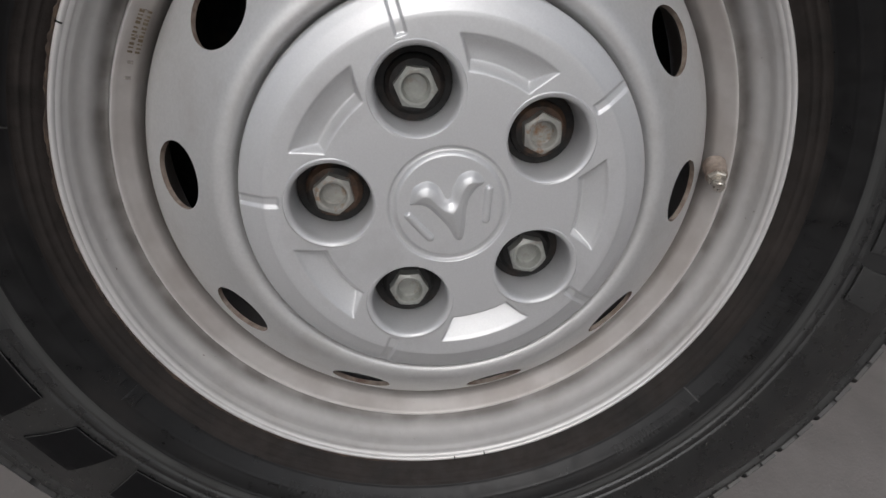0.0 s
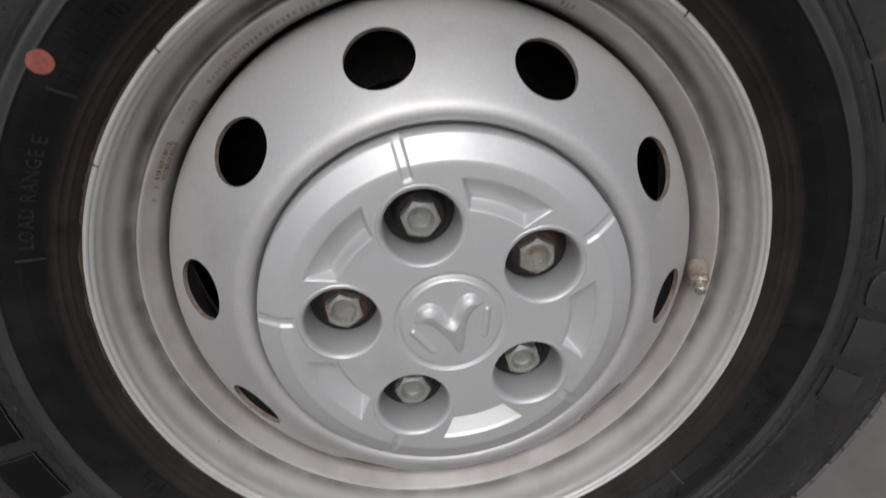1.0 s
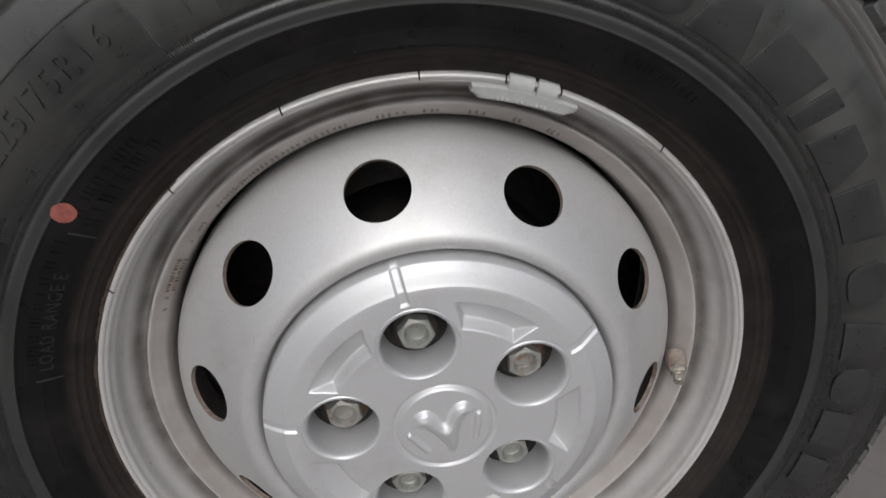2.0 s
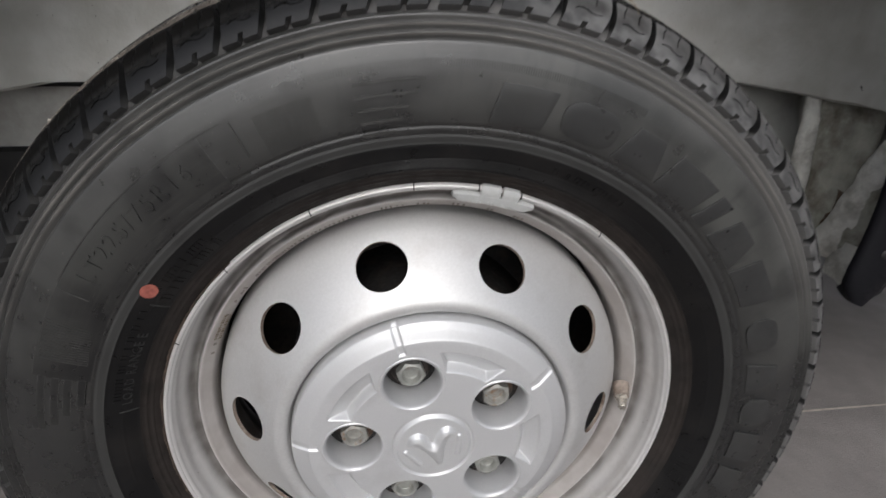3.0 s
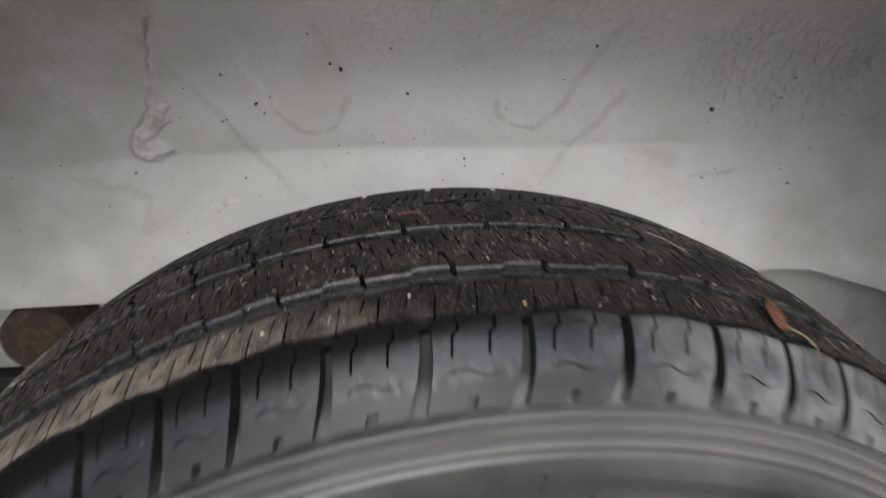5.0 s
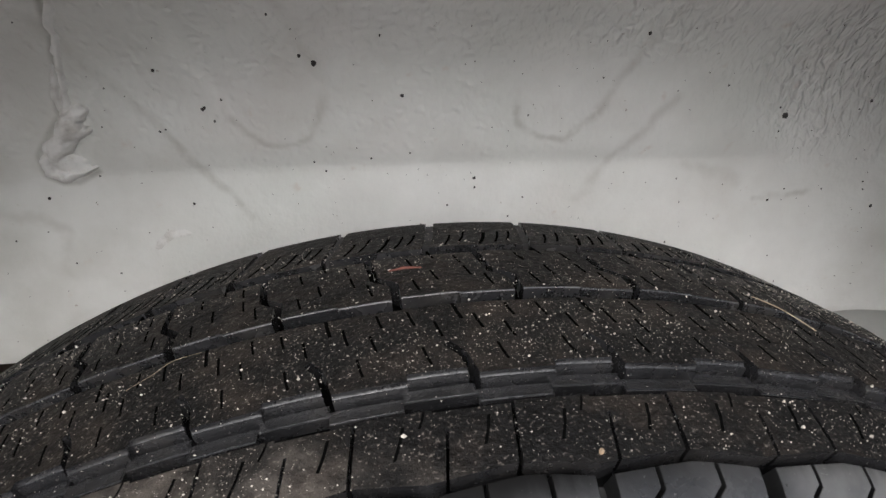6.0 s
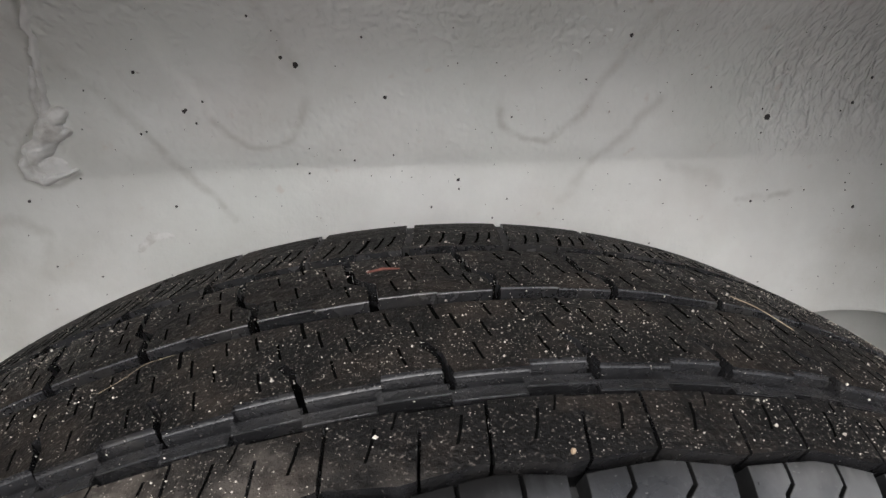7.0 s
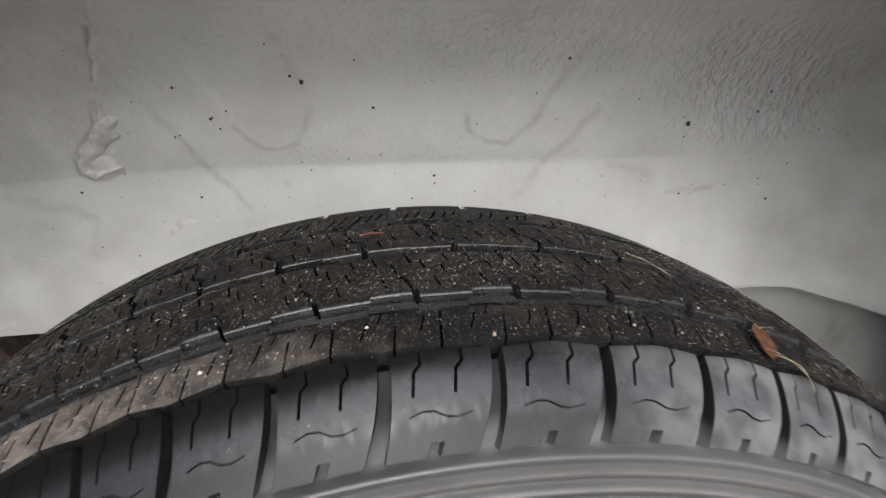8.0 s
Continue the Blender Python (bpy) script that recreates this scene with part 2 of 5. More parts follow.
# grooves: black inside, dust settled in the shallow lower ends
k = Masks(M_GROOVE)
k.tint(k.calc("MULTIPLY", k.step(k.deg, -20.0, 16.0, 0.35, 1.0), k.step(k.calc("ADD", k.r, k.cloud(60.0, 0.006)), 0.3470, 0.3400, 0.0, 0.9)), (0.15, 0.147, 0.142), 0.75)
# rim: brown road grime and painted shade in the fold behind the bead seat
k = Masks(M_BARREL)
fold = k.calc("MULTIPLY", k.step(k.calc("ADD", k.r, k.cloud(30.0, 0.004)), 0.1983, 0.1998), k.step(k.calc("ADD", k.r, k.cloud(24.0, 0.002)), 0.2052, 0.2104, 1.0, 0.0))
k.tint(k.calc("MULTIPLY", fold, k.step(k.cloud(40.0, 1.0), -0.25, 0.2, 0.6, 0.9)), (0.13, 0.115, 0.105), 0.55)
band = k.calc("MULTIPLY", k.step(k.r, 0.1980, 0.1965), k.step(k.r, 0.1830, 0.1845))
k.tint(k.calc("MULTIPLY", band, k.step(k.cloud(35.0, 1.0, 6.0), -0.25, 0.2, 0.45, 0.85)), (0.36, 0.325, 0.30), 0.5)
# sidewall: dust on the ribs and painted sky sheen under the tread, more towards the rear
for m in (M_SIDE, M_BLACK_PANEL):
    k = Masks(m)
    # Paler upper half: the sky's reflection put into the colour.
    sky_sheen = k.calc("MULTIPLY", k.step(k.z, 0.30, 0.56), k.step(k.cloud(19.0, 1.0, 8.0), -0.14, 0.13, 0.2, 1.0))
    k.tint(k.calc("MULTIPLY", k.calc("MULTIPLY", sky_sheen, k.step(k.x, -0.05, 0.22, 0.50, 1.0)), k.step(k.r, 0.262, 0.285)), (0.058, 0.0583, 0.053), 0.42)
    rings = k.cloud(1.0, 1.0, 5.0, k.vec3(k.calc("MULTIPLY", k.r, 420.0), k.calc("MULTIPLY", k.deg, 0.12), 0.0))
    k.tint(k.calc("MULTIPLY", k.step(rings, 0.0, 0.25, 0.0, 0.55), k.step(k.z, 0.36, 0.55)), (0.040, 0.040, 0.036), 0.5)
    smear = k.cloud(1.0, 1.0, 6.0, k.vec3(k.calc("MULTIPLY", k.deg, 0.55), k.calc("MULTIPLY", k.r, 30.0), 3.0))
    k.tint(k.step(smear, 0.02, 0.28, 0.0, 0.6), (0.0060, 0.0060, 0.0058), 0.30)
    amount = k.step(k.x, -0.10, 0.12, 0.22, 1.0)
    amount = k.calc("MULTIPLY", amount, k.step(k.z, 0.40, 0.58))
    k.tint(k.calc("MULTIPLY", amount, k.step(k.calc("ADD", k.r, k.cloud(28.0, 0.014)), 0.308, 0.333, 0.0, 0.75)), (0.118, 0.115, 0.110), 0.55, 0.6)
    band = k.calc("MULTIPLY", k.step(k.calc("ADD", k.r, k.cloud(40.0, 0.002)), 0.2528, 0.2545), k.step(k.r, 0.2618, 0.2632, 1.0, 0.0))
    k.tint(k.calc("MULTIPLY", band, k.step(k.cloud(30.0, 1.0, 6.0), -0.25, 0.15, 0.35, 0.9)), (0.021, 0.0215, 0.020), 0.55)
    crest = k.calc("MAXIMUM", k.step(k.calc("ABSOLUTE", k.calc("SUBTRACT", k.r, 0.3302)), 0.0003, 0.0016, 1.0, 0.0), k.step(k.calc("ABSOLUTE", k.calc("SUBTRACT", k.r, 0.3248)), 0.0003, 0.0018, 1.0, 0.0))
    k.tint(k.calc("MULTIPLY", k.calc("MULTIPLY", crest, k.step(k.cloud(35.0, 1.0, 6.0), -0.2, 0.15, 0.2, 0.8)), k.step(k.z, 0.44, 0.60)), (0.15, 0.142, 0.128), 0.7)
# outer rib: chalky scuffing along one stretch, mostly on the outer edge
k = Masks(M_RIB)
across = k.calc("DIVIDE", k.calc("SUBTRACT", k.y, 0.024), 0.022)
along = k.step(k.deg, -15.0, 6.0)
v = k.calc("SUBTRACT", k.calc("SUBTRACT", k.calc("ADD", k.cloud(48.0, 1.3, 6.0), 0.86), k.calc("MULTIPLY", across, 0.55)), k.calc("MULTIPLY", along, 1.05))
scuff = k.calc("MULTIPLY", k.calc("MULTIPLY", k.step(v, 0.12, 0.62), k.step(k.deg, -26.0, -12.0, 1.0, 0.42)), k.step(k.deg, -78.0, -55.0))
k.tint(k.calc("MULTIPLY", scuff, k.step(k.cloud(150.0, 1.0, 7.0), -0.14, 0.10, 0.35, 1.0)), (0.15, 0.130, 0.111), 0.88)
# wheel well: sprayed lumps, old pressed lines drawn in darker colour, and scuffs
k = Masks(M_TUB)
wob = (k.cloud(34.0, 0.018), k.cloud(41.0, 0.018))
lump = k.nd.new("ShaderNodeTexNoise")
lump.inputs["Scale"].default_value, lump.inputs["Detail"].default_value, lump.inputs["Distortion"].default_value = 1.0, 1.2, 0.5
k.lk.new(k.vec3(k.calc("ADD", k.calc("MULTIPLY", k.x, 210.0), k.calc("MULTIPLY", k.z, 50.0)), k.calc("MULTIPLY", k.y, 110.0), k.calc("MULTIPLY", k.z, 120.0)), lump.inputs["Vector"])
spots = None
for c, rx, rz, amount in (((0.265, 0.780), 0.120, 0.068, 1.0), ((0.12, 0.812), 0.12, 0.040, 0.6), ((-0.230, 0.785), 0.07, 0.050, 0.3), ((-0.150, 0.812), 0.09, 0.030, 0.3), ((0.02, 0.818), 0.10, 0.035, 0.35)):
    one = k.calc("MULTIPLY", k.near_spot(c, rx, rz, (k.cloud(16.0, 0.09), k.cloud(19.0, 0.06))), amount)
    spots = one if spots is None else k.calc("MAXIMUM", spots, one)
spots = k.calc("MAXIMUM", spots, k.calc("MULTIPLY", k.step(k.calc("ADD", k.z, k.cloud(9.0, 0.03)), 0.730, 0.752), 0.26))
k.relief(lump.outputs["Fac"], 0.0056, spots)
peel = k.nd.new("ShaderNodeTexNoise")
peel.inputs["Scale"].default_value, peel.inputs["Detail"].default_value, peel.inputs["Roughness"].default_value = 270.0, 0.3, 0.4
k.lk.new(k.pos, peel.inputs["Vector"])
where = k.calc("MULTIPLY", k.step(k.calc("ADD", k.z, k.cloud(9.0, 0.03)), 0.722, 0.738, 0.10, 1.0), k.step(k.calc("ADD", k.x, k.cloud(7.0, 0.2)), 0.02, 0.16, 1.0, 0.35))
k.relief(peel.outputs["Fac"], 0.0014, k.calc("MULTIPLY", where, 0.8))
RUN = [(-0.1745, 0.8170), (-0.1806, 0.8020), (-0.1800, 0.7985), (-0.1846, 0.7890), (-0.1868, 0.7800), (-0.1930, 0.7690), (-0.1938, 0.7570), (-0.2040, 0.7450), (-0.2110, 0.7350), (-0.2112, 0.7230), (-0.2040, 0.7186), (-0.1960, 0.7186), (-0.1840, 0.7250)]
lines = None
for a, b, w, amount in (((-0.208, 0.8265), (-0.1865, 0.8045), 0.005, 0.5), ((-0.1865, 0.8045), (-0.1465, 0.7499), 0.006, 0.6), ((-0.1465, 0.7499), (-0.1037, 0.6985), 0.0042, 1.0),
                        ((-0.079, 0.8206), (-0.0605, 0.7784), 0.006, 0.5), ((0.0985, 0.7600), (0.1301, 0.8308), 0.006, 0.6),
                        ((0.0936, 0.7008), (0.1467, 0.7623), 0.0065, 0.6), ((0.2192, 0.6965), (0.2562, 0.7012), 0.004, 0.8), ((0.1666, 0.7213), (0.2046, 0.7087), 0.006, 0.5),
                        ((-0.2586, 0.7058), (-0.2275, 0.7008), 0.005, 0.8), ((-0.2275, 0.7008), (-0.2091, 0.6900), 0.005, 0.8), ((-0.2091, 0.6900), (-0.2117, 0.6614), 0.005, 0.6)):
    one = k.calc("MULTIPLY", k.near_line(a, b, w, wob), amount)
    lines = one if lines is None else k.calc("MAXIMUM", lines, one)
for cx, cz in ((-0.0855, 0.7665), (0.0735, 0.7650)):
    px, pz = k.calc("SUBTRACT", k.calc("ADD", k.x, wob[0]), cx), k.calc("SUBTRACT", k.calc("ADD", k.z, wob[1]), cz)
    d = k.calc("ABSOLUTE", k.calc("SUBTRACT", k.calc("SQRT", k.calc("ADD", k.calc("MULTIPLY", px, px), k.calc("MULTIPLY", pz, pz))), 0.0265))
    lines = k.calc("MAXIMUM", lines, k.calc("MULTIPLY", k.step(d, 0.0, 0.0042, 1.0, 0.0), k.step(pz, -0.012, 0.012, 1.0, 0.0)))
lines = k.calc("MULTIPLY", lines, k.step(k.y, 0.215, 0.235))
k.tint(k.calc("MULTIPLY", lines, k.step(k.cloud(90.0, 1.0), -0.2, 0.12, 0.15, 0.55)), (0.34, 0.315, 0.285))
# Shadow beside the sealer's overhanging edge, painted along the run.
edge = None
for a, b in zip(RUN, RUN[1:]):
    one = k.near_line(a, b, 0.0030, (k.cloud(120.0, 0.002), 0.0))
    edge = one if edge is None else k.calc("MAXIMUM", edge, one)
k.tint(k.calc("MULTIPLY", edge, k.step(k.cloud(60.0, 1.0), -0.3, 0.1, 0.45, 0.9)), (0.20, 0.185, 0.165), 0.7)
# One highlight on the sheet, painted as a paler line.
pale = k.calc("MULTIPLY", k.near_line((-0.132, 0.8092), (-0.1095, 0.7576), 0.007, wob), 0.5)
k.tint(pale, (0.80, 0.79, 0.76))
k.tint(k.step(k.cloud(11.0, 1.0, 7.0), 0.0, 0.26, 0.0, 0.45), (0.54, 0.50, 0.465))
k.tint(k.step(k.cloud(6.0, 1.0, 5.0), 0.0, 0.25, 0.0, 0.4), (0.54, 0.565, 0.52))
# Darker sides: grime at the right, light fall-off painted at the left.
shaded_grime = k.calc("MAXIMUM", k.step(k.calc("ADD", k.x, k.cloud(9.0, 0.16, 6.0)), 0.27, 0.40, 0.0, 0.95), k.step(k.calc("ADD", k.x, k.cloud(9.0, 0.16, 6.0)), -0.07, -0.26))
k.tint(k.calc("MULTIPLY", shaded_grime, k.step(k.cloud(22.0, 1.0, 7.0), -0.2, 0.2, 0.35, 0.9)), (0.44, 0.435, 0.395), 0.65)
k.tint(k.step(k.cloud(75.0, 1.0, 5.0), 0.16, 0.27, 0.0, 0.35), (0.50, 0.40, 0.34))
M_PANEL = make_mat("thin oversprayed grey panel", (0.40, 0.40, 0.375), 0.6, var=0.12, scale=20, bump=0.0004, bump_scale=150, stain=(0.24, 0.225, 0.20), stain_scale=12)
M_FLANGE = make_mat("dirty brushed sealer", (0.74, 0.73, 0.68), 0.65, var=0.2, scale=50, bump=0.0012, bump_scale=160, stain=(0.16, 0.14, 0.11), stain_scale=30, stain_low=0.45, stain_high=0.7)
M_WEB = make_mat("grimy brush-sealed steel", (0.38, 0.375, 0.325), 0.75, var=0.3, scale=40, bump=0.0012, bump_scale=150, stain=(0.11, 0.085, 0.06), stain_scale=28, stain_low=0.45, stain_high=0.68)
M_TRIM = make_mat("black satin plastic", (0.004, 0.004, 0.0056), 0.55, spec=0.2, var=0.2, scale=200, bump=0.00003, bump_scale=2000)
M_BODY = make_mat("dark graphite body paint", (0.07, 0.072, 0.08), 0.3, metal=0.3, var=0.1, scale=800, coat=0.6)
M_UNDER = make_mat("dark chassis paint and gap shade", (0.012, 0.012, 0.012), 0.8, var=0.4, scale=15)
M_GROUND = make_mat("grey worn concrete", (0.238, 0.218, 0.210), 0.85, var=0.18, scale=9, bump=0.0008, bump_scale=250,
                    stain=(0.18, 0.165, 0.155), stain_scale=2.3, stain_low=0.42, stain_high=0.7, fine=((0.4, 0.38, 0.35), 400, 0.7, 0.78))
M_JOINT = make_mat("pale joint mortar", (0.42, 0.37, 0.32), 0.9, var=0.2, scale=60)
M_GRIT = make_mat("pale road grit", (0.48, 0.44, 0.38), 0.8, var=0.6, scale=300)
M_BARK = make_mat("reddish bark", (0.10, 0.035, 0.025), 0.8, var=0.4, scale=400)
M_LEAF = make_mat("dry brown leaf", (0.20, 0.088, 0.048), 0.7, var=0.35, scale=200)
M_PEBBLE = make_mat("tan stone", (0.34, 0.25, 0.165), 0.7, var=0.3, scale=900)
M_STRAW = make_mat("dry straw", (0.34, 0.275, 0.185), 0.7, var=0.2, scale=200)
M_SPECK = make_mat("dark tar speck", (0.025, 0.02, 0.018), 0.6, var=0.3, scale=300)

# ---- helpers of shape ----
ZC = 0.36
GROUND = -0.0065
MIDY = 0.1035


def mesh_of(bm, mats, name):
    me = bpy.data.meshes.new(name)
    bmesh.ops.recalc_face_normals(bm, faces=bm.faces)
    bm.to_mesh(me)
    bm.free()
    for m in (mats if isinstance(mats, (list, tuple)) else [mats]):
        me.materials.append(m)
    return me


def shade(bm, degrees=32):
    for f in bm.faces:
        f.smooth = True
    for e in bm.edges:
        if len(e.link_faces) == 2 and e.calc_face_angle(0.0) > radians(degrees):
            e.smooth = False


def part(name, bm, mats, parent, label="", at=None, smooth=32):
    """Links a bmesh, or a finished mesh, as one object under a thing or a part."""
    if isinstance(bm, bmesh.types.BMesh):
        if smooth:
            bmesh.ops.recalc_face_normals(bm, faces=bm.faces)
            shade(bm, smooth)
        bm = mesh_of(bm, mats, name)
    ob = new(name, bm)
    ob.parent = parent
    if at is not None:
        ob.matrix_basis = at
    return tagged(ob, label)


def thing(name, at, label, category, group="", kind=""):
    ob = new(name)
    ob.empty_display_size = 0.05
    ob.matrix_basis = at
    return tagged(ob, label, category, group, kind)


def revolve(profile, segments=192, a0=0.0, a1=360.0, mats=None, closed=False):
    """Turns (r, y) points about the y axis; angle 0 is up, growing towards +x."""
    bm = bmesh.new()
    whole = abs(a1 - a0) >= 359.9
    count = segments if whole else segments + 1
    rings = []
    for k in range(count):
        a = radians(a0 + (a1 - a0) * k / segments)
        rings.append([bm.verts.new((r * math.sin(a), y, r * math.cos(a))) for r, y in profile])
    n = len(profile)
    for k in range(segments):
        p, q = rings[k], rings[(k + 1) % count]
        for i in range(n if closed else n - 1):
            j = (i + 1) % n
            f = bm.faces.new((p[i], q[i], q[j], p[j]))
            if mats:
                f.material_index = mats[i]
    return bm


def smooth_line(points, step):
    """A Catmull-Rom curve through 2D points, at about even steps."""
    pts = [Vector(p) for p in points]
    out = []
    for i in range(len(pts) - 1):
        a, b, c, d = pts[max(i - 1, 0)], pts[i], pts[i + 1], pts[min(i + 2, len(pts) - 1)]
        n = max(1, int(round((c - b).length / step)))
        for k in range(n):
            t = k / n
            out.append(0.5 * (2 * b + (c - a) * t + (2 * a - 5 * b + 4 * c - d) * t * t + (3 * b - a - 3 * c + d) * t ** 3))
    return out + [pts[-1]]


def box(bm, x0, y0, z0, x1, y1, z1, mat=0):
    v = [bm.verts.new(c) for c in ((x0, y0, z0), (x1, y0, z0), (x1, y1, z0), (x0, y1, z0), (x0, y0, z1), (x1, y0, z1), (x1, y1, z1), (x0, y1, z1))]
    for q in ((0, 1, 2, 3), (7, 6, 5, 4), (0, 4, 5, 1), (1, 5, 6, 2), (2, 6, 7, 3), (3, 7, 4, 0)):
        bm.faces.new([v[i] for i in q]).material_index = mat
    return v


def tube(bm, path, radii, sides=8, mat=0):
    """A tapered round bar along a path of points."""
    rings = []
    path = [Vector(p) for p in path]
    side = None
    for i, p in enumerate(path):
        d = (path[min(i + 1, len(path) - 1)] - path[max(i - 1, 0)]).normalized()
        if side is None:
            side = d.orthogonal().normalized()
        side = (side - d * side.dot(d)).normalized()
        up = d.cross(side)
        r = radii[i] if isinstance(radii, (list, tuple)) else radii
        rings.append([bm.verts.new(p + r * (math.cos(2 * math.pi * k / sides) * side + math.sin(2 * math.pi * k / sides) * up)) for k in range(sides)])
    for a, b in zip(rings, rings[1:]):
        for k in range(sides):
            bm.faces.new((a[k], a[(k + 1) % sides], b[(k + 1) % sides], b[k])).material_index = mat
    bm.faces.new(rings[0][::-1]).material_index = mat
    bm.faces.new(rings[-1]).material_index = mat


# ---- ground ----
bm = bmesh.new()
cuts = [-300.0, -40.0, -8.0, -3.0, -1.0, 0.0, 1.0, 3.0, 8.0, 40.0, 300.0]
grid = [[bm.verts.new((x, y, GROUND)) for y in cuts] for x in cuts]
for i in range(len(cuts) - 1):
    for j in range(len(cuts) - 1):
        bm.faces.new((grid[i][j], grid[i + 1][j], grid[i + 1][j + 1], grid[i][j + 1]))
ground = part("ground", bm, M_GROUND, None, "worn grey concrete yard slab under the van")
tagged(ground, kind="structure", category="ground")
bm = bmesh.new()
for y0, half in ((0.373, 0.0022), (3.4, 0.003), (-2.7, 0.003)):
    last = None
    for k in range(61):
        x = -3 + 0.1 * k
        w = half * (0.8 + 0.5 * noise.noise((x * 3, y0, 0.0)))
        c = y0 + 0.004 * noise.noise((x * 1.3, 7.0, y0))
        now = [bm.verts.new((x, c - w, GROUND + 0.0008)), bm.verts.new((x, c + w, GROUND + 0.0012))]
        if last:
            bm.faces.new((last[0], now[0], now[1], last[1]))
        last = now
tagged(part("slab_joint", bm, M_JOINT, ground, "pale mortar in the slab joint"))

# ---- tyre outline ----
OUTLINE = [(0.1035, 0.3716), (0.080, 0.3709), (0.056, 0.3692), (0.040, 0.3672), (0.030, 0.3655), (0.0225, 0.3632), (0.016, 0.3590),
           (0.010, 0.3540), (0.004, 0.3482), (-0.001, 0.3420), (-0.004, 0.3370), (-0.0065, 0.3310), (-0.0095, 0.3230), (-0.0120, 0.3130),
           (-0.0138, 0.3030), (-0.0145, 0.2900), (-0.0138, 0.2770), (-0.0118, 0.2650), (-0.0085, 0.2540), (-0.0045, 0.2450), (0.0010, 0.2370),
           (0.0070, 0.2300), (0.0120, 0.2240), (0.0155, 0.2200), (0.0170, 0.2140)]
CURVE = smooth_line(OUTLINE, 0.0008)
LENGTHS = [0.0]
for p, q in zip(CURVE, CURVE[1:]):
    LENGTHS.append(LENGTHS[-1] + (q - p).length)
CY = [p.x for p in CURVE]
CR = [p.y for p in CURVE]


def on_tyre(s, h):
    """(r, y) on the tyre's outline at arc length s from the crown (negative: the inner half), h metres proud of it."""
    k = abs(s)
    y, r = np.interp(k, LENGTHS, CY), np.interp(k, LENGTHS, CR)
    e = 0.0012
    dy = np.interp(k + e, LENGTHS, CY) - np.interp(k - e, LENGTHS, CY)
    dr = np.interp(k + e, LENGTHS, CR) - np.interp(k - e, LENGTHS, CR)
    n = math.hypot(dy, dr) or 1.0
    y, r = y + h * dr / n, r - h * dy / n
    drop = 0.0019 * min(1.0, max(0.0, (k - 0.016) / 0.034)) ** 1.5
    return (r, y) if s >= 0 else (r - drop, 2 * MIDY - y)


def s_at_y(y):
    """Arc length for a place y across the tread."""
    flip = y > MIDY
    y = 2 * MIDY - y if flip else y
    k = [i for i in range(len(CY)) if LENGTHS[i] < 0.14]
    s = float(np.interp(-y, [-CY[i] for i in k], [LENGTHS[i] for i in k]))
    return -s if flip else s


def s_at_r(r):
    """Arc length for a radius on the outer sidewall."""
    return float(np.interp(-r, [-v for v in CR], LENGTHS))


S_EDGE = s_at_y(0.0225)
S_FOOT = s_at_r(0.3375)


def groove_depth(s):
    return float(np.interp(abs(s), [0, S_EDGE, S_EDGE + 0.012, S_FOOT - 0.002, S_FOOT + 0.002], [0.0078, 0.0078, 0.0072, 0.0042, 0.0]))


def pad(shapes, to_s, top=0.0, low=None, cut_u=6.9, cut_v=6.0, bevel=0.35, mats=(0, 1), rounds=1, turn=None, edge=None, only=None, rise=None):
    """A mesh of raised pieces on the tyre. Each shape is a polygon in millimetres: along the turn (at 370 mm radius), and across, which to_s turns
    into arc length; (polygon, top) sets its own height."""
    bm = bmesh.new()
    for shape in shapes:
        poly, peak = shape if isinstance(shape[0], list) else (shape, top)
        one = bmesh.new()
        one.faces.new([one.verts.new((u, v, 0.0)) for u, v in poly])
        us, vs = [p[0] for p in poly], [p[1] for p in poly]
        for lo, hi, step, axis in ((min(us), max(us), cut_u, 0), (min(vs), max(vs), cut_v, 1)):
            count = int((hi - lo) / step)
            for k in range(1, count + 1):
                c = lo + (hi - lo) * k / (count + 1)
                bmesh.ops.bisect_plane(one, geom=one.verts[:] + one.edges[:] + one.faces[:], dist=1e-4,
                                       plane_co=(c, 0, 0) if axis == 0 else (0, c, 0), plane_no=(1, 0, 0) if axis == 0 else (0, 1, 0))
        out = bmesh.ops.extrude_face_region(one, geom=one.faces[:])
        tops = [g for g in out["geom"] if isinstance(g, bmesh.types.BMVert)]
        for v in tops:
            v.co.z = 1.0
        one.normal_update()
        for f in one.faces:
            f.material_index = mats[0] if abs(f.normal.z) > 0.5 else mats[1]
        if bevel:
            rim = [e for e in one.edges if only is None or only(e.verts[0].co, e.verts[1].co)]
            rim = [e for e in rim if all(v.co.z > 0.5 for v in e.verts) and any(abs(f.normal.z) < 0.5 for f in e.link_faces)]
            for v in one.verts:
                v.co.z *= 7.0
            bmesh.ops.bevel(one, geom=rim, offset=bevel, segments=rounds, affect="EDGES", clamp_overlap=True, material=mats[0] if edge is None else edge)
            for v in one.verts:
                v.co.z /= 7.0
        base = {}
        for v in one.verts:
            s = to_s(v.co.y)
            deep = groove_depth(s) + 0.0012 if low is None else low
            r, y = on_tyre(s, -deep + v.co.z * (deep + peak + (rise(v.co.y) if rise else 0.0)))
            a = turn(v.co.x) if turn else v.co.x / 370.0
            base[v] = bm.verts.new((r * math.sin(a), y, r * math.cos(a)))
        for f in one.faces:
            bm.faces.new([base[v] for v in f.verts]).material_index = f.material_index
        one.free()
    return bm

# ---- the wheel ----
BASE = Vector((0, MIDY, GROUND))
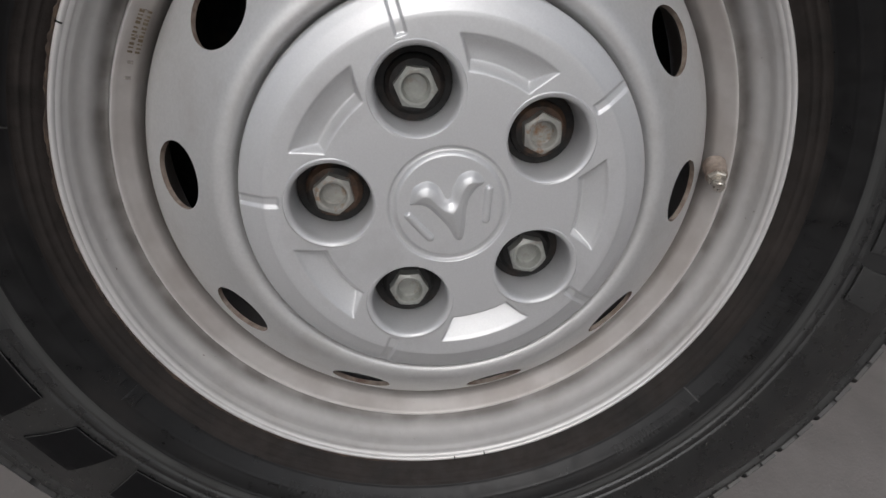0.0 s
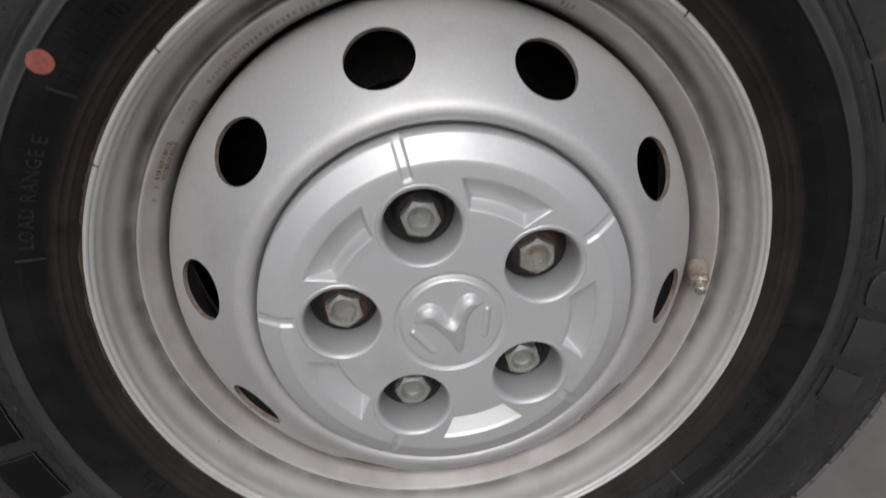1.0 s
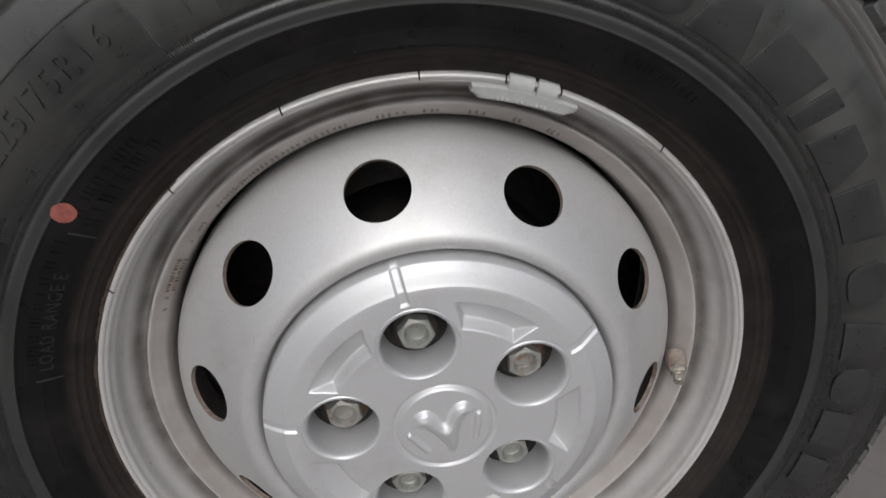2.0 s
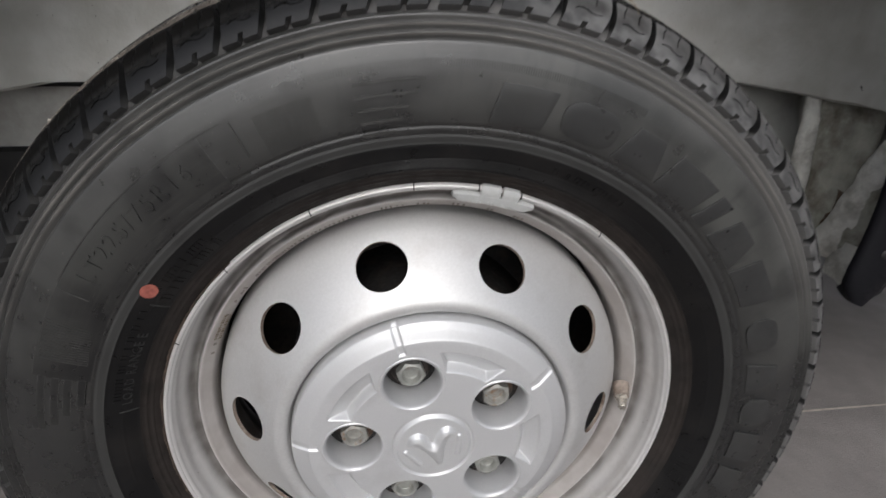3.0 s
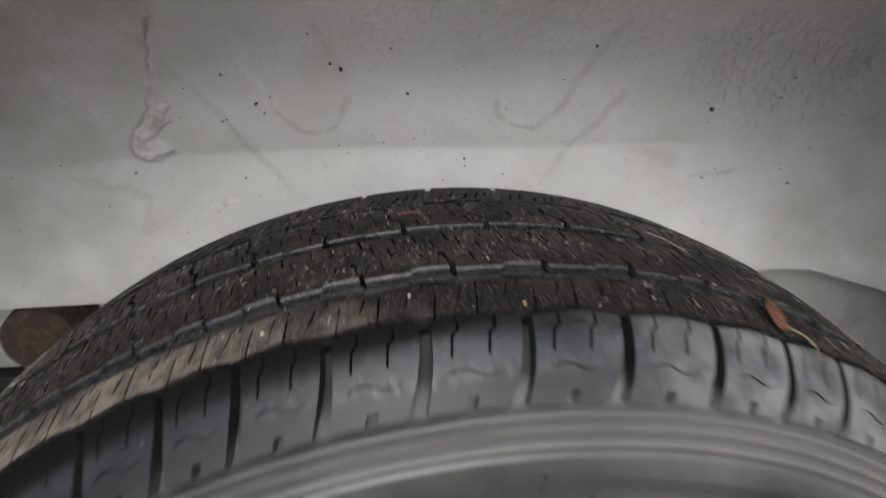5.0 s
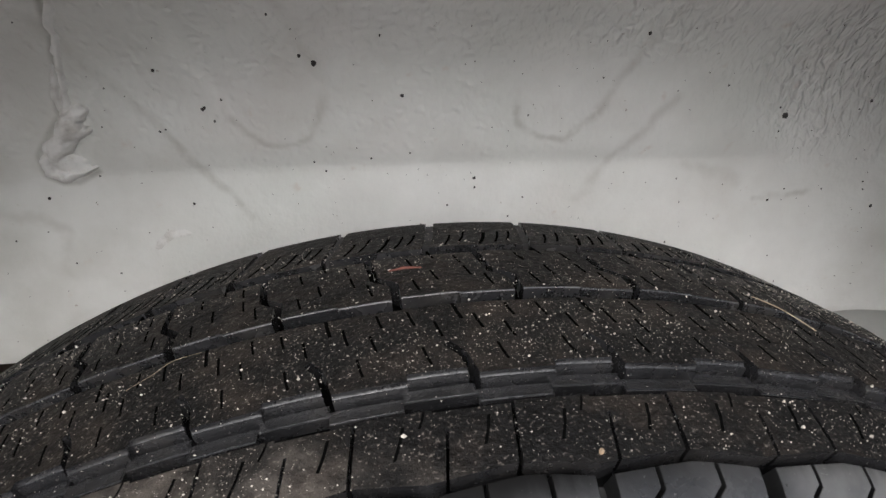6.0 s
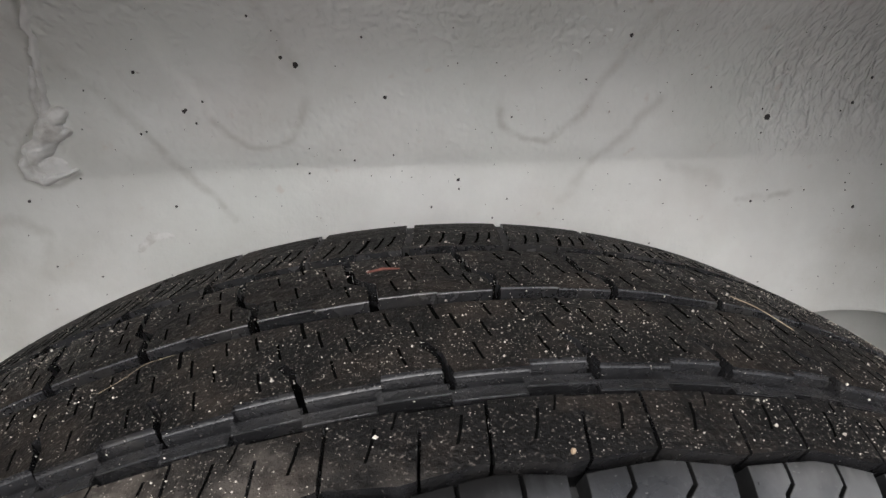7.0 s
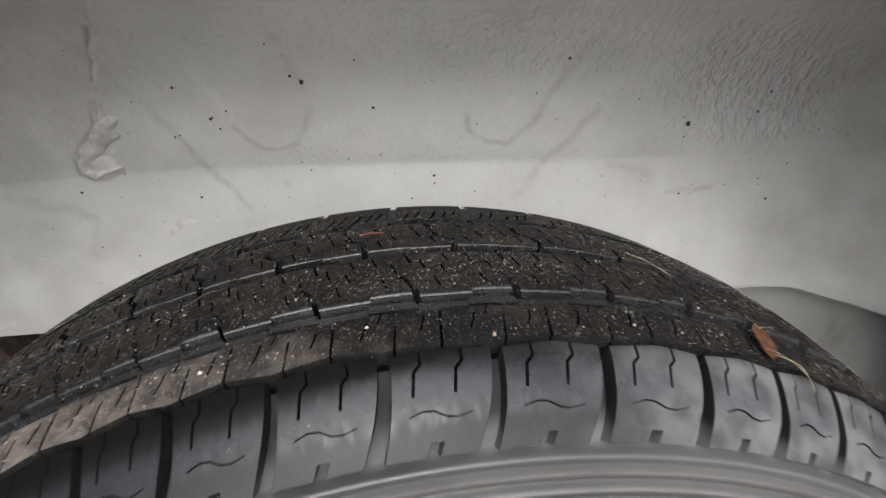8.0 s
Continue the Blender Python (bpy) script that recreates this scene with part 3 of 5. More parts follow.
wheel = thing("wheel_assembly", Matrix.Translation(BASE), "silver steel van wheel with black all-season tyre and plastic centre cap", "wheel")
AXIS = Matrix.Translation(Vector((0, 0, ZC)) - BASE)


def turned(degrees):
    return Matrix.Rotation(radians(degrees), 4, "Y")


# tyre carcass: sidewalls, ribs and groove floors
profile, slots = [], []
for i in range(len(CURVE)):
    s = LENGTHS[i]
    y, r = CURVE[i]
    h = -groove_depth(s)
    if r < 0.3375:
        for c, w, a in ((0.3302, 0.0011, 0.0017), (0.3248, 0.0012, 0.0018), (0.3350, 0.0010, 0.0008), (0.3275, 0.0009, -0.0012), (0.3218, 0.0009, -0.0012), (0.3328, 0.0008, -0.0010), (0.2682, 0.0012, -0.0010), (0.2622, 0.0010, -0.0009), (0.2552, 0.0006, 0.0006), (0.2440, 0.0005, 0.0003),
                        (0.2340, 0.0007, 0.0006), (0.2300, 0.0007, 0.0006), (0.2262, 0.0007, 0.0006)):
            h += a * math.exp(-(((r - c) / w) ** 2))
    q = on_tyre(s, h)
    profile.append(q)
    slots.append(4 if s < S_EDGE + 0.002 else 3 if r > 0.3375 else 0 if r > 0.2552 else 1 if r > 0.2335 else 2)
inner = [(r - 0.0019, 2 * MIDY - y) for r, y in profile[1:]]
full = inner[::-1] + profile
fmats = slots[1:][::-1] + slots[1:]
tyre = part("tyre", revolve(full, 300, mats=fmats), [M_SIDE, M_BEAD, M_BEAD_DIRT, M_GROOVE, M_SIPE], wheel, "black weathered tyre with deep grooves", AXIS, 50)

# the tread repeats in pitches of unequal length, each drawn on a unit of 40.8 mm
UNIT = 40.786
STARTS = [-48.5, -43.7, -38.6, -33.2, -27.3, -22.0, -17.2, -11.8, -5.85, 0.45, 6.95, 13.55, 19.4, 24.4, 29.9, 35.7, 42.0, 48.8, 55.0]
mix = [6.2, 5.6, 5.1, 5.4, 6.0, 6.6]
lengths = [mix[k % 6] for k in range(44)]
whole = sum(lengths)
for one in lengths[:-1]:
    STARTS.append(STARTS[-1] + one * (360.0 - 103.5) / whole)
PITCH = [round((STARTS[(k + 1) % len(STARTS)] - STARTS[k]) % 360.0, 2) for k in range(len(STARTS))]


def mm_y(v):
    return s_at_y(v / 1000.0)


def slotted(u0, v0, u1, v1, slots, inward):
    """An edge with narrow slots in it: (u, length, width, slant)."""
    out = [(u0, v0)]
    for u, length, width, slant in slots:
        v = v0 + (v1 - v0) * (u - u0) / (u1 - u0)
        d = length * inward
        out += [(u - width / 2, v), (u - width / 2 + slant, v + d), (u + width / 2 + slant, v + d), (u + width / 2, v)]
    return out + [(u1, v1)]


def leaning(w):
    """The lateral grooves run straight down, then bend back."""
    return 4.0 + 0.05 * w - 0.0086 * w * w


SHOULDER = [(2.2, 0.8), (12.4, -0.2), (12.3, 4.6), (9.8, 7.2), (9.6, 15.8), (10.5, 16.0), (10.8, 7.7), (13.3, 5.0), (13.4, -0.3), (22.5, -1.1), (27.4, -0.6),
            (27.3, 4.6), (24.8, 7.2), (24.6, 15.8), (25.5, 16.0), (25.8, 7.7), (28.3, 5.0), (28.4, -0.5), (38.6, 0.8), (38.5, 5.0), (38.4, 10.0), (38.3, 16.0), (38.2, 22.0), (38.0, 28.0), (37.8, 35.0),
            (24.0, 35.0), (24.0, 30.8), (19.6, 30.8), (19.6, 35.0), (4.6, 35.0), (3.8, 28.0), (3.2, 22.0), (2.6, 16.0), (2.3, 10.0), (2.2, 5.0)]
SHOULDER = [(u + leaning(w), w) for u, w in SHOULDER]
WAVE = [(9.5, 22.2), (14, 20.7), (18, 21.0), (23, 23.1), (27, 23.5), (32, 22.4), (32, 22.75), (27, 23.95), (23, 23.6), (18, 21.5), (14, 21.2), (9.5, 22.6)]
WAVE = [(u + leaning(w), w) for u, w in WAVE]
RIB1 = [(27.0, 26.4), (45.0, 24.2)] + slotted(45.0, 24.2, 66.6, 26.4, [(49.6, 13.5, 0.9, 2.2)], 1)[1:] + [(68.9, 43.4), (48.8, 43.4), (48.8, 44.2), (29.2, 44.2)]
RIB2 = [(3.2, 57.0), (20.2, 57.0), (18.2, 64.2), (14.8, 69.0), (16.8, 70.8), (21.0, 64.8), (23.0, 54.4), (43.92, 54.4), (44.1, 66.0), (44.7, 75.0), (45.9, 89.6), (5.2, 90.2), (4.0, 75.0), (3.4, 66.0)]
LEDGE = ([(1.6, 51.6), (21.4, 51.6), (21.4, 48.8), (42.2, 48.8), (42.2, 53.6), (21.4, 53.6), (21.4, 56.2), (1.6, 56.2)], -0.0038)
RIB3 = [(5.6, 97.6), (24.8, 97.6), (25.0, 96.6), (43.2, 96.6), (43.0, 106.2), (36.6, 112.0), (36.1, 117.5), (34.5, 130.2), (16.0, 130.2), (16.0, 131.4), (-3.2, 131.4), (-1.6, 118.4), (-1.1, 113.6), (5.4, 107.8)]
RIB4 = [(20.2, 140.0), (39.4, 140.0), (39.4, 138.8), (57.6, 138.8), (61.4, 160.0), (64.8, 183.0), (27.6, 183.0), (24.4, 160.0)]

BRIDGE = ([(0.3, 146.0), (UNIT - 0.3, 146.0), (UNIT - 0.3, 184.0), (0.3, 184.0)], -0.0013)


def slits(rows, way=1):
    """Short dark sipes: (u, v, length, slant, width), each as a narrow sliver set into the block face."""
    out = []
    for u, v, length, slant, w in rows:
        w, length = w * 1.05, length * 1.3
        u, slant = (u + slant, -1.5 * slant) if way > 0 else (u, 1.3 * slant)
        out.append([(u - w / 2, v), (u + w / 2, v), (u + slant * 0.6 + w / 2, v + length * 0.5), (u + slant + w / 2, v + length), (u + slant - w / 2, v + length), (u + slant * 0.6 - w / 2, v + length * 0.5)])
    return out


SLITS = [
    *slits([(38.0, 31.0, 7.0, 2.4, 0.8), (45.0, 39.0, 4.0, 1.4, 0.6), (60.0, 32.0, 6.5, 2.0, 0.8)], -1),
    *slits([(9.5, 61.0, 6.0, 1.0, 0.8), (14.5, 73.0, 6.0, 0.9, 0.8), (7.0, 80.0, 6.0, 1.0, 0.8), (27.0, 75.0, 6.5, 1.0, 0.9), (31.0, 60.0, 6.0, 0.9, 0.8),
            (35.5, 70.0, 6.0, 1.0, 0.8), (38.0, 81.0, 5.5, 0.9, 0.8), (21.5, 81.0, 7.0, 1.0, 1.2)]),
    *slits([(11.0, 101.0, 6.0, 1.0, 0.8), (18.0, 107.0, 6.5, 1.0, 0.8), (10.5, 120.0, 6.0, 1.0, 0.8), (30.0, 109.0, 6.0, 1.0, 0.8), (36.0, 101.0, 6.5, 1.0, 0.8),
            (19.0, 126.0, 6.5, 1.0, 0.8), (28.0, 120.0, 6.0, 1.0, 0.8)]),
    *slits([(26.5, 141.5, 12.0, 3.6, 1.0), (33.0, 145.0, 13.0, 3.8, 1.0), (40.8, 140.5, 14.0, 4.0, 1.4), (47.5, 143.0, 13.0, 3.6, 1.0), (53.0, 146.0, 11.0, 3.2, 1.0)], -1),
]


def drawn(before, own, after):
    """Angle along a pitch, and on into its neighbours, for a place u in the drawing."""
    def turn(u):
        if u < 0:
            return radians(u / UNIT * before)
        if u <= UNIT:
            return radians(u / UNIT * own)
        return radians(own + (u - UNIT) / UNIT * after)
    return turn


made = {}


def pitch_meshes(k):
    """The meshes of one pitch; alike pitches share them."""
    key = (PITCH[k - 1], PITCH[k], PITCH[(k + 1) % len(PITCH)])
    if key not in made:
        turn = drawn(*key)

        def side_s(w):
            return S_EDGE + w / 1000.0

        rows = (("shoulder_block", [SHOULDER], side_s, 0.4, 1, (M_SHOULDER, M_GROOVE), {"cut_v": 4.0, "rise": lambda w: float(np.interp(w, [0, 8, 22, 35], [0.0, 0.0006, 0.0022, 0.0026]))}), ("outer_rib_block", [RIB1], mm_y, 0.8, 2, (M_RIB, M_CLEAN), {"edge": 1, "only": lambda a, b: max(a.y, b.y) < 27.2 and abs(a.x - b.x) > 0.4}), ("rib_block", [RIB2], mm_y, 1.2, 3, (M_TREAD, M_CLEAN), {"edge": 1, "only": lambda a, b: max(a.y, b.y) < 58 and abs(a.x - b.x) > 0.4}),
                ("groove_ledge", [LEDGE], mm_y, 1.1, 3, (M_CLEAN, M_CLEAN), {}), ("rib_block", [RIB3], mm_y, 1.0, 3, (M_TREAD, M_CLEAN), {"edge": 1, "only": lambda a, b: max(a.y, b.y) < 99 and abs(a.x - b.x) > 0.4}), ("inner_rib_block", [RIB4], mm_y, 0.35, 1, (M_TREAD, M_CLEAN), {}), ("groove_bridge", [BRIDGE], mm_y, 0.3, 1, (M_GROOVE, M_GROOVE), {}),
                ("wavy_sipe", [WAVE], side_s, 0, 1, (M_SIPE, M_SIPE), {"top": 0.0025, "low": 0.001}), ("sipe", SLITS, mm_y, 0, 1, (M_SIPE, M_SIPE), {"top": 0.00012, "low": 0.0012}))
        out = []
        for name, shapes, to_s, bevel, rounds, mats, more in rows:
            b = pad(shapes, to_s, bevel=bevel, rounds=rounds, turn=turn, **more)
            bmesh.ops.recalc_face_normals(b, faces=b.faces)
            shade(b, 14 if rounds == 1 else 40)
            out.append((name, mesh_of(b, mats, name)))
        made[key] = out
    return made[key]


# barrel, flange and disc
BARREL = [(0.2190, 0.0205), (0.2200, 0.0165), (0.2192, 0.0138), (0.2180, 0.0126), (0.2168, 0.0128), (0.2160, 0.0138), (0.2157, 0.0147), (0.2148, 0.0151), (0.2139, 0.0165), (0.2137, 0.0185), (0.2131, 0.0205), (0.2124, 0.0225), (0.2121, 0.0255),
          (0.2120, 0.0285), (0.2117, 0.0315), (0.2108, 0.0348), (0.2092, 0.0385), (0.2073, 0.0425), (0.2050, 0.0462), (0.2027, 0.0482), (0.2008, 0.0478), (0.1996, 0.0450), (0.1987, 0.0420), (0.1976, 0.0407), (0.1960, 0.0416), (0.1944, 0.0436),
          (0.1910, 0.0478), (0.1888, 0.0508), (0.1876, 0.0550), (0.1868, 0.0640),
          (0.1862, 0.0900), (0.1872, 0.1100), (0.2000, 0.1350), (0.2080, 0.1600), (0.2120, 0.1860), (0.2190, 0.1910), (0.2200, 0.1880), (0.2150, 0.1820),
          (0.2120, 0.1600), (0.2050, 0.1350), (0.1915, 0.1080), (0.1885, 0.0900), (0.1895, 0.0660), (0.1960, 0.0620), (0.2095, 0.0610), (0.2148, 0.0500), (0.2160, 0.0260)]
rim = part("rim", revolve([tuple(p) for p in smooth_line(BARREL[:32], 0.0007)] + BARREL[32:], 256, closed=True), M_BARREL, wheel,
           "dusty silver painted steel rim barrel", AXIS, 40)
DISC = [(0.0300, 0.0160), (0.0900, 0.0160), (0.1040, 0.0135), (0.1100, 0.0100), (0.1165, 0.0090), (0.1188, 0.0060), (0.1200, 0.0010), (0.1216, -0.0018), (0.1250, -0.0029), (0.1300, -0.0018), (0.1360, 0.0025),
        (0.1440, 0.0095), (0.1555, 0.0205), (0.1670, 0.0325), (0.1765, 0.0430), (0.1814, 0.0510), (0.1826, 0.0600), (0.1836, 0.0760)]
face = [tuple(p) for p in smooth_line(DISC, 0.002)]
back = [(r - 0.0012, y + 0.0042) if r > 0.17 else (r, y + 0.0045) for r, y in face]
disc_bm = revolve(face + back[::-1], 240, closed=True)
bmesh.ops.recalc_face_normals(disc_bm, faces=disc_bm.faces)
disc_work = new("disc_work", mesh_of(disc_bm, [M_STEEL, M_RUST], "disc"))
cut = bmesh.new()
HOLE_FIRST = -13.8
lean = Vector((0.0, -0.72, 0.69)).normalized()
for k in range(10):
    one = bmesh.ops.create_cone(cut, cap_ends=True, segments=40, radius1=0.0205, radius2=0.0205, depth=0.05)
    m = turned(HOLE_FIRST + 36 * k) @ Matrix.Translation((0, 0.0205, 0.1555)) @ lean.to_track_quat("Z", "X").to_matrix().to_4x4()
    bmesh.ops.transform(cut, matrix=m, verts=one["verts"])
for f in cut.faces:
    f.material_index = 1
cutter = new("cutter_work", mesh_of(cut, [M_STEEL, M_RUST], "cutter"))
mod = disc_work.modifiers.new("holes", "BOOLEAN")
mod.operation, mod.object, mod.solver = "DIFFERENCE", cutter, "EXACT"
done = bpy.data.meshes.new_from_object(disc_work.evaluated_get(bpy.context.evaluated_depsgraph_get()))
bpy.data.objects.remove(disc_work)
bpy.data.objects.remove(cutter)
b = bmesh.new()
b.from_mesh(done)
shade(b, 30)
b.to_mesh(done)
b.free()
disc = part("disc", done, None, wheel, "silver painted steel disc with ten round holes", AXIS)

# centre cap: a moulded face with pockets, recesses and ticks
NUT_FIRST = -14.9
PR, PRAD = 0.0655, 0.0238


def ease(x, a, b):
    t = min(max((x - a) / (b - a), 0.0), 1.0)
    return t * t * (3 - 2 * t)


CAP_R = [0.0, 0.0295, 0.0308, 0.0320, 0.0338, 0.0348, 0.060, 0.1000, 0.1022, 0.1036, 0.1100, 0.1158, 0.1172, 0.1172]
CAP_Y = [-0.0172, -0.0168, -0.0158, -0.0140, -0.0138, -0.0158, -0.0155, -0.0138, -0.0135, -0.0127, -0.0098, -0.0066, -0.0034, 0.0060]


def ramp_up(x, a, b):
    t = min(max((x - a) / (b - a), 0.0), 1.0)
    return t + 0.12 * math.sin(2 * math.pi * t) * -0.5


def cap_y(r, deg):
    y = float(np.interp(r, CAP_R, CAP_Y))
    d = (deg - NUT_FIRST + 36) % 72 - 36
    e = (deg - NUT_FIRST) % 72 - 36
    if 0.072 < r < 0.094:
        half = 13.8 + 4.2 * (r - 0.0745) / 0.0172
        mm = (half - abs(e)) * r * math.pi / 180
        y += min(0.0085 * ramp_up(r, 0.0738, 0.0788), float(np.interp(r, [0.0788, 0.0905, 0.0918], [0.0085, 0.0016, 0.0])) if r > 0.0788 else 1.0, 0.0085 * ramp_up(mm, 0.0, 0.0034))
    if r > 0.0935:
        mm = abs(d) * r * math.pi / 180
        y += 0.0018 * (1 - ease(mm, 0.0022, 0.0032)) * ease(r, 0.0937, 0.0950) * (1 - ease(r, 0.1155, 0.1165))
    return y


bm = bmesh.new()
radii = [0.0] + [0.0290 + 0.0005 * k for k in range(18)] + [0.0376 + 0.00062 * k for k in range(128)] + [0.1172]
radii = sorted(set(round(r, 5) for r in radii if r <= 0.1172))
SEG = 900
rings = []
for r in radii:
    if r == 0.0:
        rings.append([bm.verts.new((0, cap_y(0, 0), 0))])
        continue
    rings.append([bm.verts.new((r * math.sin(radians(k * 0.4)), cap_y(r, k * 0.4), r * math.cos(radians(k * 0.4)))) for k in range(SEG)])
rings.append([bm.verts.new((v.co.x, 0.007, v.co.z)) for v in rings[-1]])
pockets = [(PR * math.sin(radians(NUT_FIRST + 72 * k)), PR * math.cos(radians(NUT_FIRST + 72 * k))) for k in range(5)]


def in_pocket(vs):
    x, z = sum(v.co.x for v in vs) / len(vs), sum(v.co.z for v in vs) / len(vs)
    return any(math.hypot(x - px, z - pz) < PRAD + 0.0004 for px, pz in pockets)


for a, b in zip(rings, rings[1:]):
    for k in range(SEG):
        vs = [a[0], b[k], b[(k + 1) % SEG]] if len(a) == 1 else [a[k], b[k], b[(k + 1) % SEG], a[(k + 1) % SEG]]
        if not in_pocket(vs):
            bm.faces.new(vs)
for v in [v for v in bm.verts if not v.link_faces]:
    bm.verts.remove(v)
for f in bm.faces:
    f.smooth = True
cap = part("centre_cap", mesh_of(bm, M_CAP, "centre_cap"), None, wheel, "silver plastic centre cap with five pockets and arc recesses", AXIS)
for k, (px, pz) in enumerate(pockets):
    lip = [(PRAD + 0.0026, 0.0002), (PRAD + 0.0019, -0.0004), (PRAD + 0.0010, -0.0003), (PRAD + 0.0001, 0.0004), (PRAD - 0.0008, 0.0018), (PRAD - 0.0013, 0.0040), (PRAD - 0.0022, 0.0250), (PRAD - 0.0022, 0.0290)]
    m = Matrix.Translation((px, float(np.interp(PR, CAP_R, CAP_Y)), pz))
    part("bolt_pocket", revolve(lip, 64), M_CAP, cap, at=m, smooth=40)
    # Dark plate added at the bottom; its colour stands for the pocket's shade.
    part("pocket_shade", revolve([(0.0, 0.0262), (0.012, 0.0262), (PRAD - 0.0024, 0.0268)], 40), M_DARKSTEEL, cap, at=m)

# emblem: a plain two-lobed plate with a bar at each side, on the hub disc
HEART = [(-22.9, 1.8), (-20.5, 11.7), (-13.0, 15.6), (-6.4, 12.6), (-1.4, 5.6), (0.4, 12.3), (5.7, 19.0), (13.4, 20.6), (19.5, 14.0), (14.6, 10.0), (11.2, 4.4), (9.6, -3.0), (9.2, -11.0), (7.6, -20.0), (3.0, -20.5), (-0.9, -13.5), (-7.5, -5.3), (-14.0, 0.6)]
HEART = [tuple(p) for p in smooth_line(HEART + HEART[:1], 1.5)]
BARS = [((-23.2, -4.4), (-11.4, -18.2), 2.5), ((21.6, 9.6), (20.4, -8.4), 2.5)]


def from_segment(x, z, a, b):
    dx, dz = b[0] - a[0], b[1] - a[1]
    t = min(max(((x - a[0]) * dx + (z - a[1]) * dz) / max(dx * dx + dz * dz, 1e-9), 0.0), 1.0)
    return math.hypot(x - a[0] - t * dx, z - a[1] - t * dz)


def emblem_height(x, z):
    """Height in mm at a place in mm on the hub disc."""
    inside, near = False, 99.0
    for a, b in zip(HEART, HEART[1:]):
        near = min(near, from_segment(x, z, a, b))
        if (a[1] > z) != (b[1] > z) and x < a[0] + (z - a[1]) * (b[0] - a[0]) / (b[1] - a[1]):
            inside = not inside
    h = 0.0
    if inside:
        h = (3.0 * ease(near, -0.6, 3.4) + 2.4 * ease(near, 0.0, 9.0)) * (1 - 0.35 * ease(-z, 2.0, 20.0)) - 1.1 * math.exp(-(((x - 1.2) / 3.4) ** 2)) * ease(z, -2.0, 6.0)
    for a, b, w in BARS:
        h = max(h, 1.5 * w ** 0.5 * math.sqrt(max(0.0, 1 - (from_segment(x, z, a, b) / w) ** 2)))
    return max(h, 0.0)


bm = bmesh.new()
rows = []
for i in range(107):
    row = []
    for j in range(95):
        x, z = -26.5 + 0.5 * i, -23.5 + 0.5 * j
        row.append(bm.verts.new((x / 1000, -0.0166 - emblem_height(x, z) / 1000, z / 1000)))
    rows.append(row)
for i in range(106):
    for j in range(94):
        q = (rows[i][j], rows[i + 1][j], rows[i + 1][j + 1], rows[i][j + 1])
        if any(v.co.y < -0.01668 for v in q):
            bm.faces.new(q).smooth = True
for v in [v for v in bm.verts if not v.link_faces]:
    bm.verts.remove(v)
part("emblem", mesh_of(bm, M_CAP, "emblem"), None, cap, "plain raised two-lobed emblem")

# lug bolts
def bolt(mat):
    bm = bmesh.new()
    prof = [(0.0, 0.0034), (0.0040, 0.0035), (0.0064, 0.0038), (0.0070, 0.0032), (0.0076, -0.0018), (0.0081, -0.0026), (0.0093, -0.0026)]
    n = 36
    rings = [[bm.verts.new((r * math.sin(2 * math.pi * k / n), y, r * math.cos(2 * math.pi * k / n))) for k in range(n)] for r, y in prof[1:]]
    mid = bm.verts.new((0, 0.0034, 0))
    for k in range(n):
        bm.faces.new((mid, rings[0][k], rings[0][(k + 1) % n]))
    for a, b in zip(rings, rings[1:]):
        for k in range(n):
            bm.faces.new((a[k], b[k], b[(k + 1) % n], a[(k + 1) % n]))

    def hexed(k, flat):
        a = 2 * math.pi * k / n
        d = (a + math.pi / 6) % (math.pi / 3) - math.pi / 6
        return flat / math.cos(d)

    last = rings[-1]
    for flat, y, f in ((0.0105, -0.0018, 1.0), (0.0105, 0.0160, 1.0)):
        now = []
        for k in range(n):
            r = hexed(k, flat)
            a = 2 * math.pi * k / n
            yy = y + (0.0012 * ((r - 0.0105) / 0.0016) if y < 0 else 0.0)
            now.append(bm.verts.new((r * math.sin(a), yy, r * math.cos(a))))
        for k in range(n):
            bm.faces.new((last[k], now[k], now[(k + 1) % n], last[(k + 1) % n]))
        last = now
    return bm


for k, (px, pz) in enumerate(pockets):
    mat = M_NUT_RUST if k in (1, 4) else M_NUT
    nut = part("lug_bolt", bolt(mat), mat, wheel, "zinc hex lug bolt head with rust bloom" if k in (1, 4) else "zinc hex lug bolt head",
               AXIS @ Matrix.Translation((px * 0.992, 0.0, pz * 0.992)) @ turned((8, 27, 14, 2, 20)[k]))
    part("washer", revolve([(0.0095, 0.0050), (0.0140, 0.0060), (0.0165, 0.0085), (0.0172, 0.0130)], 40), M_DARKSTEEL if k not in (1, 4) else M_WASHER, nut, "dark conical washer")

# valve stem
bm = bmesh.new()
foot = Vector((0.1895, 0.0490, -0.0025))
aim = (Vector((0.1817, 0.0227, -0.0118)) - foot).normalized()
tube(bm, [foot + aim * 0.0020, foot + aim * 0.0149, foot + aim * 0.0155], [0.0078, 0.0070, 0.0048], 24)
valve = part("valve_stem", bm, M_RUST, wheel, "dull metal tyre valve stem", AXIS)
bm = bmesh.new()
tube(bm, [foot + aim * 0.0152, foot + aim * 0.0157, foot + aim * 0.0183, foot + aim * 0.0190], [0.0056, 0.0063, 0.0063, 0.0054], 6)
part("hex_nut", bm, M_BRASS, valve)
bm = bmesh.new()
